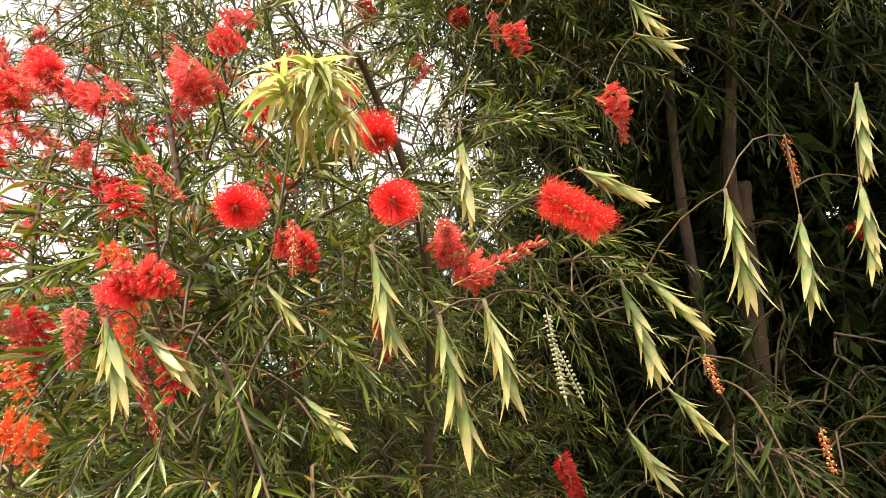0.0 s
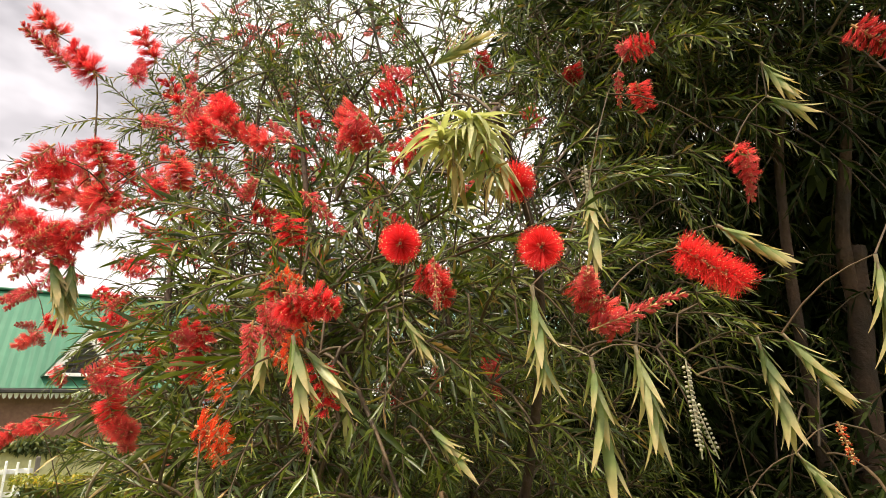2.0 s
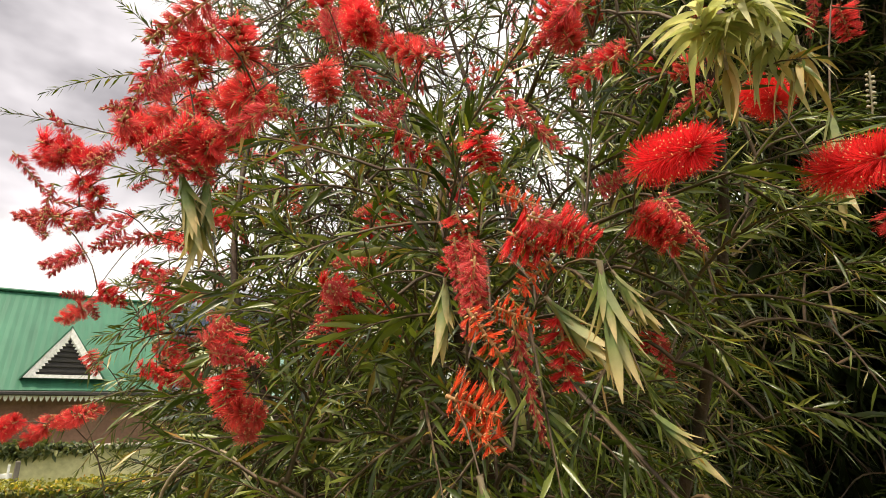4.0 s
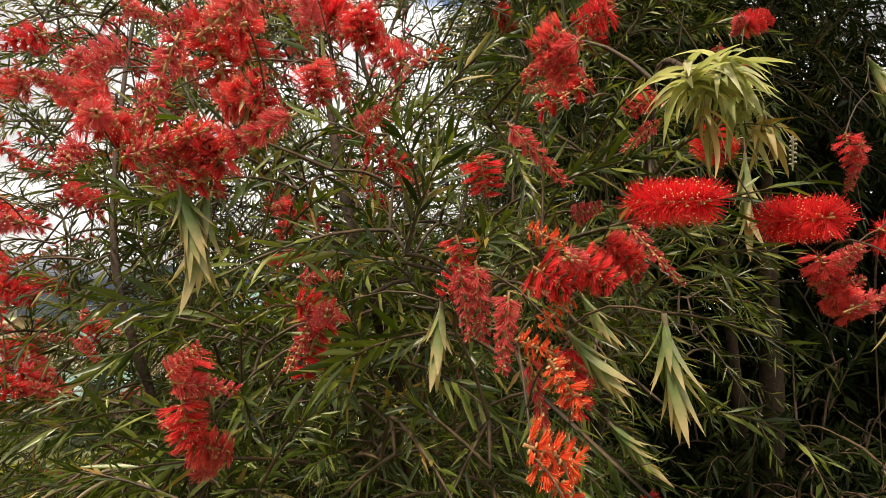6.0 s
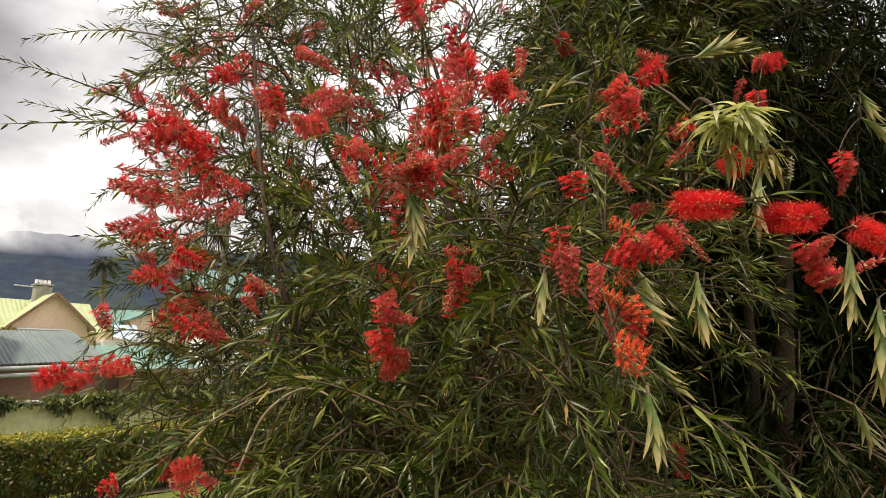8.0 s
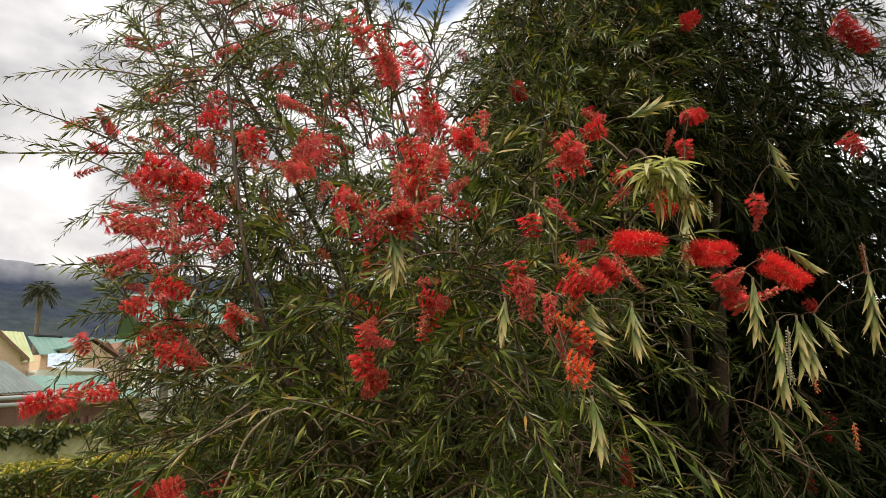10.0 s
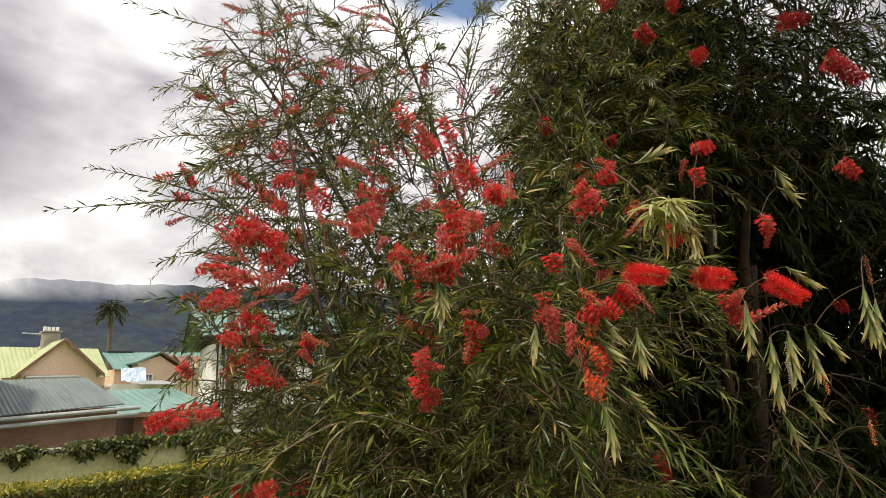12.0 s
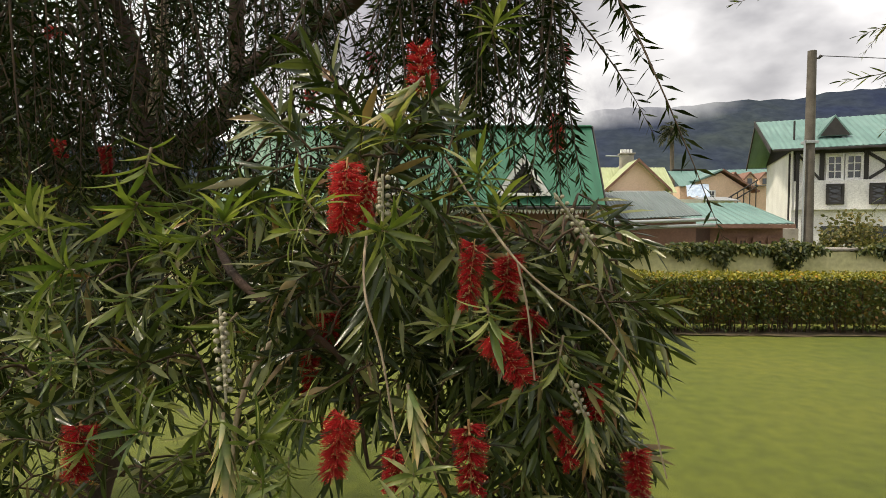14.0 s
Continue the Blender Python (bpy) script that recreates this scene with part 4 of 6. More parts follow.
held = SIDE + LAWN_A + LAWN_B + LAWN_C + LAWN_D + TOP_A + TOP_B + FULL + LOOSE_A + LOOSE_B + LOOSE_C + LOOSE_D + LOOSE_E + LOOSE_F + LOOSE_G + PINK_A + PINK_B + OLD_A + OLD_B + BUDS + SHOOT_A + SHOOT_B + [TUFT]
sprays = np.array(SPRAY + SPRAY2)
spray_points = [sprays[:, :3] + (sprays[:, 3:] - sprays[:, :3]) * q for q in (0.25, 0.5, 0.75)]
held_twigs = join_up(np.vstack(L1 + [near] + spray_points), [np.array(row[:3]) for row in held], 0.0016, 0.0012)
tagged(part("twig_work", array_mesh("flower twigs", *held_twigs), STEM, shrub), kind="stuff")
tuft(shrub, TUFT, "silky yellow-green tuft of nodding new leaves")
for row in BEADS[4:]:
    beads(shrub, row[:3], row[3:], 0.5)
rooted(shrub)

# the dense tree behind it, its shade put partly into dark leaves
dark = thing("bottlebrush_tree", "tall dense bottlebrush tree with a dark shaded interior", "tree", "bottlebrush trees", at=(2.45, 0.5, 0))
L2 = [limb(dark, [(2.45, 0.5, -0.05), (2.38, 0.42, 0.8), (2.27, 0.3, 1.6), (2.25, 0.26, 1.9), (2.25, 0.24, 2.04)], 0.042, 0.022, name="trunk", label="pruned brown stub of a trunk"),
      limb(dark, [(2.26, 0.27, 1.85), (2.2, 0.25, 2.05), (2.19, 0.17, 2.43), (2.2, 0.1, 3.0), (2.1, 0.1, 3.6)], 0.022, 0.008),
      limb(dark, [(2.4, 0.45, 0.6), (2.12, 0.36, 1.7), (2.08, 0.32, 2.25), (2.05, 0.25, 2.6), (1.95, 0.3, 3.4)], 0.018, 0.007),
      limb(dark, [(2.45, 0.5, 0.4), (2.9, 0.4, 1.6), (3.1, 0.1, 2.6), (3.1, -0.1, 3.4)], 0.04, 0.01),
      limb(dark, [(2.45, 0.5, 0.4), (2.6, 0.9, 1.7), (2.5, 1.2, 2.8), (2.3, 1.1, 3.7)], 0.04, 0.01)]


def sky_gap(at):
    """The open sky between the two trees, cut along the camera's sight line."""
    return (at[:, 1] > (at[:, 0] + 0.19) / 1.75 - 0.2) & (at[:, 2] > 2.25)


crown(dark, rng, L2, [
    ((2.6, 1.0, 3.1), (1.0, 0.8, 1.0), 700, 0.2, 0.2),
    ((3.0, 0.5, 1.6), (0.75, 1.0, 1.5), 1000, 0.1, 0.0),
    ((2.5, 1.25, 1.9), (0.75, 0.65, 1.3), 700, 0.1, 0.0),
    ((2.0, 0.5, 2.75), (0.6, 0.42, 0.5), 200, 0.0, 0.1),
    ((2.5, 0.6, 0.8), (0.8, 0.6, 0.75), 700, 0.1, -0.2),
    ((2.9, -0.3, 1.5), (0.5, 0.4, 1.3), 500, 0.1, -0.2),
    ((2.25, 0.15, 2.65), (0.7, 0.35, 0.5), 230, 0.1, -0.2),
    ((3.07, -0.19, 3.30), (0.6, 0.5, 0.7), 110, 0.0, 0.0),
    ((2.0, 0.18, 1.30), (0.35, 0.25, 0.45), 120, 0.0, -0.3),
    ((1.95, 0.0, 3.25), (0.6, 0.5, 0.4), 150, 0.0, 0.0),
], LEAF_SHADED, 0.9, (0.036, 0.056), 26, None, 0.16, (0.16, 0.34), bare=sky_gap)
# the close mass within, its leaves darkened for shade, and the sunlit outer sprays
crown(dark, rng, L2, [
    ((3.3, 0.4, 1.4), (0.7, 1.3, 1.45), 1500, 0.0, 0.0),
    # Unseen overhang, added to block the sun from the space below.
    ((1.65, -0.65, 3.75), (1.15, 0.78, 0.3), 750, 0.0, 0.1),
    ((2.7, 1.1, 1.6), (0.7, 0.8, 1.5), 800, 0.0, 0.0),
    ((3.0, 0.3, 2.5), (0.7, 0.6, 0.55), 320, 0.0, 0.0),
], LEAF_SHADED, 0.8, (0.07, 0.10), 18, None, 0.3, (0.2, 0.34), bare=sky_gap)
crown(dark, rng, L2, [
    ((1.6, 0.62, 2.6), (0.5, 0.45, 0.6), 560, 0.1, 0.2),
    ((2.2, 0.5, 3.1), (0.6, 0.5, 0.5), 360, 0.2, 0.2),
    ((2.3, -0.1, 2.75), (0.6, 0.3, 0.4), 90, 0.2, 0.1),
    ((1.95, 0.45, 2.8), (0.55, 0.4, 0.5), 380, 0.1, 0.2),
], LEAF, 0.7, (0.026, 0.044), 30, None, 0.125, bare=sky_gap)
# The darker red stamen here puts the tree's shade into the colour.
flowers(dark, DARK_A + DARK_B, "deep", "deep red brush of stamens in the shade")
rooted(dark)

# the weeping tree on the other side
weeping = thing("bottlebrush_tree", "weeping bottlebrush tree with hanging shoots, deep red spikes and seed strings", "tree", "bottlebrush trees", at=(-2.1, 2.1, 0))
L3 = [limb(weeping, [(-1.93, 2.15, 2.4), (-1.85, 1.8, 2.75), (-1.6, 1.35, 2.75), (-1.5, 1.0, 2.55)], 0.03, 0.01),
      limb(weeping, [(-1.17, 2.17, 2.27), (-0.95, 1.7, 2.6), (-0.72, 1.3, 2.6), (-0.6, 1.0, 2.45)], 0.02, 0.008),
      limb(weeping, [(-2.1, 2.1, -0.05), (-2.03, 2.07, 0.45), (-1.88, 2.1, 1.0), (-1.80, 2.12, 1.45), (-1.77, 2.14, 1.74)], 0.095, 0.072, name="trunk"),
      limb(weeping, [(-1.78, 2.13, 1.65), (-1.66, 2.14, 1.84), (-1.52, 2.15, 1.94), (-1.43, 2.16, 2.12), (-1.17, 2.17, 2.27), (-0.85, 2.0, 2.4), (-0.6, 1.8, 2.35)], 0.062, 0.016),
      limb(weeping, [(-1.78, 2.14, 1.68), (-1.82, 2.15, 1.95), (-1.83, 2.15, 2.12), (-1.93, 2.15, 2.4), (-2.1, 2.0, 2.9)], 0.05, 0.02),
      limb(weeping, [(-1.78, 2.15, 1.95), (-1.75, 2.16, 2.2), (-1.74, 2.16, 2.5), (-1.7, 2.1, 3.1)], 0.028, 0.018, TWIG),
      limb(weeping, [(-1.45, 2.16, 2.08), (-1.46, 2.17, 2.36), (-1.4, 2.1, 2.9), (-1.3, 2.0, 3.3)], 0.036, 0.02),
      limb(weeping, [(-1.7, 2.1, 1.5), (-1.3, 1.5, 1.6), (-1.0, 0.95, 1.45), (-0.84, 0.84, 1.37), (-0.77, 0.84, 1.3), (-0.74, 0.84, 1.15)], 0.011, 0.003, BARK),
      limb(weeping, [(-0.86, 0.85, 1.37), (-0.91, 0.84, 1.32), (-0.945, 0.83, 1.22), (-0.95, 0.83, 1.1)], 0.007, 0.003, TWIG),
      limb(weeping, [(-0.71, 0.75, 1.62), (-0.70, 0.56, 1.48), (-0.68, 0.545, 1.4), (-0.664, 0.541, 1.31)], 0.0016, 0.0011, TWIG),
      limb(weeping, [(-0.62, 0.75, 1.62), (-0.54, 0.56, 1.49), (-0.454, 0.551, 1.42), (-0.41, 0.549, 1.35), (-0.388, 0.547, 1.27)], 0.0016, 0.0008, TWIG),
      limb(weeping, [(-0.54, 0.56, 1.49), (-0.53, 0.552, 1.44), (-0.523, 0.548, 1.37)], 0.0013, 0.001, TWIG)]
def past_crown(at):
    """Clear air beside the hanging crown, bounded by a sight line from the camera."""
    return 0.980 * (at[:, 0] + 0.51) > 0.182 * (at[:, 1] + 0.07)


# hanging strings with short leaves, in the leaf darkened for shade
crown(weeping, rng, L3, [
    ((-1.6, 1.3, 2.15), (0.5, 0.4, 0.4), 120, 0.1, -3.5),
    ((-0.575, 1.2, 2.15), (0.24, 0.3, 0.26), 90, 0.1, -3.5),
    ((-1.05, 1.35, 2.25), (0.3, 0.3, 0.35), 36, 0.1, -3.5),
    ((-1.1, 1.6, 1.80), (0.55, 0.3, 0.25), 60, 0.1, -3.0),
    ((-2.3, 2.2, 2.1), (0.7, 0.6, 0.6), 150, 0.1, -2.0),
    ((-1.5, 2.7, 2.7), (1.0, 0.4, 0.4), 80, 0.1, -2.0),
], LEAF_SHADED, 0.3, (0.026, 0.040), 64, None, 0.17, (0.3, 0.5), (1.3, 1.65), bare=past_crown)
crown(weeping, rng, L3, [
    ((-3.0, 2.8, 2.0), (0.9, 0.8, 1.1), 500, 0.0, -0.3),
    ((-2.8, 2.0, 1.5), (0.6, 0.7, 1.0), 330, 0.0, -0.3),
    # These two unseen masses overhead are added to keep sun off the tree.
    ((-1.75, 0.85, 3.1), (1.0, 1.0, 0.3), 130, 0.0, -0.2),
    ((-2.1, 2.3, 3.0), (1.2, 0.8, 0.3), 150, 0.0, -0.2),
], LEAF_SHADED, 0.8, (0.05, 0.075), 26, None, 0.24, (0.2, 0.4))
# broad leaves near the path
crown(weeping, rng, L3, [
    ((-1.15, 1.45, 1.40), (0.5, 0.4, 0.25), 190, 0.1, -0.1),
    ((-0.70, 0.98, 1.40), (0.22, 0.22, 0.20), 90, 0.1, -0.1),
    ((-1.9, 1.5, 1.30), (0.55, 0.5, 0.45), 250, 0.2, -0.1),
    ((-1.2, 0.95, 1.25), (0.35, 0.22, 0.22), 70, 0.1, 0.0),
    ((-0.75, 0.78, 1.6), (0.18, 0.10, 0.12), 26, 0.1, 0.3),
    ((-0.43, 0.95, 1.32), (0.11, 0.16, 0.30), 130, 0.0, -0.9),
    ((-0.60, 1.10, 1.34), (0.20, 0.16, 0.20), 70, 0.0, -0.4),
    ((-0.55, 0.85, 1.15), (0.16, 0.14, 0.14), 16, 0.0, -0.7),
], LEAF_WEEP, 0.4, (0.042, 0.068), 20, None, 0.155, (0.07, 0.15), (0.8, 1.35), plain=False)
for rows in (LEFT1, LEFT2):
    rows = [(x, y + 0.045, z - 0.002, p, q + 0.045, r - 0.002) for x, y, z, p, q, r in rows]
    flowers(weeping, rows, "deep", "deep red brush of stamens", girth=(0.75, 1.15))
for row in SHOOT_LEFT:
    shoot(weeping, row[:3], row[3:], 20, PALE, 0.4, "pale green hanging shoot")
for row in WHORL:
    shoot(weeping, row[:3], row[3:], 18, WIDE, 1.5, "open star of broad green leaves")
pick = np.random.default_rng(11)
for _ in range(44):
    at = np.array([pick.uniform(-1.25, -0.46), pick.uniform(0.60, 0.85), pick.uniform(1.12, 1.62)])
    shoot(weeping, at, at + np.array([pick.normal(0, 0.02), -0.015, pick.normal(0, 0.03)]), 15, WIDE, 1.4, "open star of broad green leaves")
for row in BEADS[:4]:
    beads(weeping, row[:3], row[3:])
rooted(weeping)


# ground and built things beyond the lawn
def grass_material():
    m, t = material("mown grass")
    place = t.add("ShaderNodeTexCoord").outputs["Object"]
    broad, mid, tight = t.noise(0.5, 4.0, place), t.noise(7.0, 5.0, place), t.noise(140.0, 3.0, place)
    tone = t.mix(t.ramp(broad, [(0.3, (0, 0, 0)), (0.7, (1, 1, 1))]), (0.100, 0.125, 0.010), (0.140, 0.152, 0.015))
    tone = t.mix(1.0, tone, t.ramp(mid, [(0.3, (0.75, 0.78, 0.7)), (0.7, (1.2, 1.15, 1.1))]), "MULTIPLY")
    tone = t.mix(1.0, tone, t.ramp(tight, [(0.3, (0.6, 0.65, 0.5)), (0.7, (1.3, 1.3, 1.2))]), "MULTIPLY")
    finish(t, tone, 0.9, tight, 0.8, 0.02)
    return m


GRASS = grass_material()


def hill_material():
    m, t = material("forest hillside")
    place = t.add("ShaderNodeTexCoord").outputs["Object"]
    broad, tight = t.noise(0.008, 6.0, place), t.noise(0.09, 6.0, place, 0.65)
    # Distance haze and cloud shade are put into these dark blue tones.
    tone = t.mix(t.ramp(broad, [(0.35, (0, 0, 0)), (0.65, (1, 1, 1))]), (0.025, 0.033, 0.068), (0.044, 0.056, 0.058))
    tone = t.mix(1.0, tone, t.ramp(tight, [(0.3, (0.7, 0.7, 0.75)), (0.7, (1.25, 1.25, 1.2))]), "MULTIPLY")
    finish(t, tone, 1.0, spec=0.0)
    return m


def corrugated(name, a, b, pitch=0.09):
    """Painted ribbed sheet with rust and streaks; the ribs run down the slope."""
    m, t = material(name)
    place = t.add("ShaderNodeTexCoord").outputs["Object"]
    broad = t.noise(0.9, 5.0, place)
    streak = t.noise(3.0, 4.0, t.add("ShaderNodeMapping", {"Vector": place, "Scale": (3.0, 0.25, 0.25)}).outputs["Vector"])
    tone = t.mix(t.ramp(broad, [(0.3, (0, 0, 0)), (0.7, (1, 1, 1))]), a, b)
    tone = t.mix(1.0, tone, t.ramp(streak, [(0.3, (0.82, 0.82, 0.82)), (0.7, (1.12, 1.12, 1.12))]), "MULTIPLY")
    finish(t, tone, 0.45, streak, 0.1, 0.01, spec=0.4)
    return m


HILL = hill_material()
ROOF_GREEN = corrugated("green painted sheet", (0.022, 0.105, 0.06), (0.035, 0.135, 0.08))
ROOF_TEAL = corrugated("faded teal sheet", (0.10, 0.195, 0.175), (0.16, 0.27, 0.245))
ROOF_LIME = corrugated("pale lime sheet", (0.34, 0.38, 0.20), (0.42, 0.46, 0.27))
ROOF_GREY = corrugated("weathered grey green sheet", (0.09, 0.12, 0.125), (0.16, 0.19, 0.19))
PLASTER = speckled("stained yellow plaster", (0.50, 0.48, 0.24), (0.62, 0.58, 0.33), 0.9, 0.9, 12.0, 0.3, 0.01)
WHITE = speckled("white paint", (0.68, 0.67, 0.65), (0.82, 0.81, 0.79), 1.2, 0.75, 20.0, 0.2, 0.005)
BLACK = speckled("black timber", (0.016, 0.015, 0.015), (0.035, 0.03, 0.028), 4.0, 0.7, 40.0, 0.3, 0.005)
PEACH = speckled("peach render", (0.62, 0.44, 0.30), (0.72, 0.53, 0.38), 1.0, 0.85, 12.0, 0.2, 0.01)
BROWN = speckled("brown painted wall", (0.16, 0.085, 0.06), (0.24, 0.13, 0.095), 1.5, 0.85, 15.0, 0.3, 0.01)
CONCRETE = speckled("weathered concrete", (0.22, 0.20, 0.17), (0.34, 0.31, 0.27), 3.0, 0.9, 50.0, 0.4, 0.006)
GUTTER = speckled("grey tin", (0.30, 0.32, 0.33), (0.42, 0.44, 0.45), 3.0, 0.5, 40.0, 0.2, 0.003, 0.4)
POLE = speckled("weathered pole", (0.08, 0.068, 0.055), (0.15, 0.13, 0.11), 3.0, 0.9, 50.0, 0.4, 0.006)
BLUE = speckled("pale blue tarpaulin", (0.35, 0.45, 0.60), (0.50, 0.58, 0.70), 2.0, 0.6, 8.0, 0.6, 0.05)
SOIL = speckled("bare soil", (0.06, 0.045, 0.022), (0.11, 0.08, 0.04), 3.0, 0.95, 40.0, 0.8, 0.02)
PALM_TRUNK = speckled("palm bark", (0.09, 0.075, 0.06), (0.16, 0.13, 0.10), 2.0, 0.9, 12.0, 0.6, 0.03)
HEDGE_LEAF = leaf_material("hedge leaf", [(0.0, (0.03, 0.055, 0.012)), (0.5, (0.07, 0.10, 0.02)), (0.85, (0.13, 0.13, 0.025)), (1.0, (0.20, 0.09, 0.02))], (1.3, 1.4, 0.6), 0.5)
HEDGE_TOP = leaf_material("yellow hedge tips", [(0.0, (0.10, 0.12, 0.015)), (0.6, (0.24, 0.23, 0.025)), (0.9, (0.40, 0.34, 0.04)), (1.0, (0.45, 0.18, 0.03))], (1.2, 1.2, 0.5), 0.5)
HEDGE_OLIVE = leaf_material("olive garden leaf", [(0.0, (0.07, 0.08, 0.025)), (0.6, (0.14, 0.14, 0.05)), (1.0, (0.26, 0.20, 0.08))], (1.3, 1.4, 0.7), 0.5)
CREEPER = leaf_material("creeper leaf", [(0.0, (0.035, 0.055, 0.02)), (0.6, (0.08, 0.10, 0.035)), (1.0, (0.18, 0.17, 0.05))], (1.3, 1.4, 0.7), 0.5)
PALM_LEAF = leaf_material("palm frond", [(0.0, (0.022, 0.030, 0.014)), (1.0, (0.055, 0.060, 0.030))], (1.2, 1.2, 0.7), 0.6)
GLASS, glass_nodes = material("window glass")
finish(glass_nodes, (0.03, 0.035, 0.04), 0.08, spec=0.6)


def ground():
    """One sheet: flat lawn, a drop behind the wall, then land out to the hills."""
    xs = np.array([-900, -300, -80, -30, -12, -6, -3, 0, 3, 6, 9, 14, 22, 40, 90, 300, 900.0])
    ys = np.array([-900, -300, -80, -20, -8, -4, 0, 4, 7.3, 8.8, 9.6, 10.6, 12, 16, 24, 45, 90, 200, 420, 900, 2500.0])
    v = [(x, y, 0.0 if y < 10 else -0.25 * min(1.0, (y - 10) / 2)) for y in ys for x in xs]
    n = len(xs)
    f = [(j * n + i, j * n + i + 1, (j + 1) * n + i + 1, (j + 1) * n + i) for j in range(len(ys) - 1) for i in range(n - 1)]
    tagged(part("ground", mesh_of("ground", v, f), GRASS), "short mown green lawn running out to the hedge", "ground", kind="structure")


def hills():
    """A long forested ridge, its top lost in cloud."""
    v, f, nx, ny = [], [], 200, 24
    for j in range(ny):
        for i in range(nx):
            x = -1000 + 2600 * i / (nx - 1)
            s = j / (ny - 1)
            up = min(1.0, max(0.0, (x - 85) / 65))
            top = 114 + 26 * up * up * (3 - 2 * up) + 0.07 * max(0.0, x - 150) + 0.03 * min(0.0, x) + 6 * noise.noise(Vector((x / 90, 0.3, 0))) + 3 * noise.noise(Vector((x / 30, 4, 0)))
            y = 430 + 260 * s
            z = -2 + (top + 2) * s ** 0.85 + 5 * noise.noise(Vector((x / 30, y / 30, 1.0))) * min(1, 3 * s)
            v.append((x, y, z))
    for j in range(ny - 1):
        for i in range(nx - 1):
            f.append((j * nx + i, j * nx + i + 1, (j + 1) * nx + i + 1, (j + 1) * nx + i))
    tagged(part("backdrop", mesh_of("hill ridge", v, f), HILL, smooth=True), "blue-green forested hill ridge under low cloud", "hills", kind="structure")


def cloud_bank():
    """Low cloud over the far ridge, ragged below: a see-through sheet that glows by itself."""
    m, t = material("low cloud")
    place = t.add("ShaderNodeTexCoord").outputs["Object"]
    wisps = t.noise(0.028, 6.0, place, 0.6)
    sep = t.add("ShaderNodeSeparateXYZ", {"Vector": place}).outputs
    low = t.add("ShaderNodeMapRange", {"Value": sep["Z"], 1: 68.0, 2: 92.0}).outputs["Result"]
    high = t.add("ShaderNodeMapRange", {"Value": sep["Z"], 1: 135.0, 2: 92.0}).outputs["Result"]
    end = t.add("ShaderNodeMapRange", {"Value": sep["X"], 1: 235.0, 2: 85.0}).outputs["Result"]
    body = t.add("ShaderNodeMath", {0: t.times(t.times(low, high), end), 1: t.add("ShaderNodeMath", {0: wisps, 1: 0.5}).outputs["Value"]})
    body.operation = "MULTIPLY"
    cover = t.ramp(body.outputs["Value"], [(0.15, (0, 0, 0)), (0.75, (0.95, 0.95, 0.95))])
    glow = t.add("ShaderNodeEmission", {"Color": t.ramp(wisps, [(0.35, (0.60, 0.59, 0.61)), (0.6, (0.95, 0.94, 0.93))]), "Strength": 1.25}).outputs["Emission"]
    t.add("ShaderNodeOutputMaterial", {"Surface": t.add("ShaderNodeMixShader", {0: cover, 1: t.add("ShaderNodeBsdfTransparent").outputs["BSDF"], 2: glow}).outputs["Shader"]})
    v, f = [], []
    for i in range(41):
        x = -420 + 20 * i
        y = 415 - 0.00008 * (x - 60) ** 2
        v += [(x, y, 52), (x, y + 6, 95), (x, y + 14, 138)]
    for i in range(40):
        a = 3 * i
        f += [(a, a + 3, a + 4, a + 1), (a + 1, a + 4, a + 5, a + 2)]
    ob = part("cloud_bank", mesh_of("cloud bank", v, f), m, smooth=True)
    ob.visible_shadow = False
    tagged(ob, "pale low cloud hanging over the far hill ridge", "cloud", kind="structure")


def leaf_cloud(rng, at, size, droop=0.2):
    n = len(at)
    way = unit(rng.normal(0, 1, (n, 3)) + np.array([0, -0.3, 0.1]))
    ln = rng.uniform(0.7, 1.3, n) * size
    return leaves(at, way, unit(rng.normal(0, 1, (n, 3))), ln, ln * 0.6, np.full(n, droop))


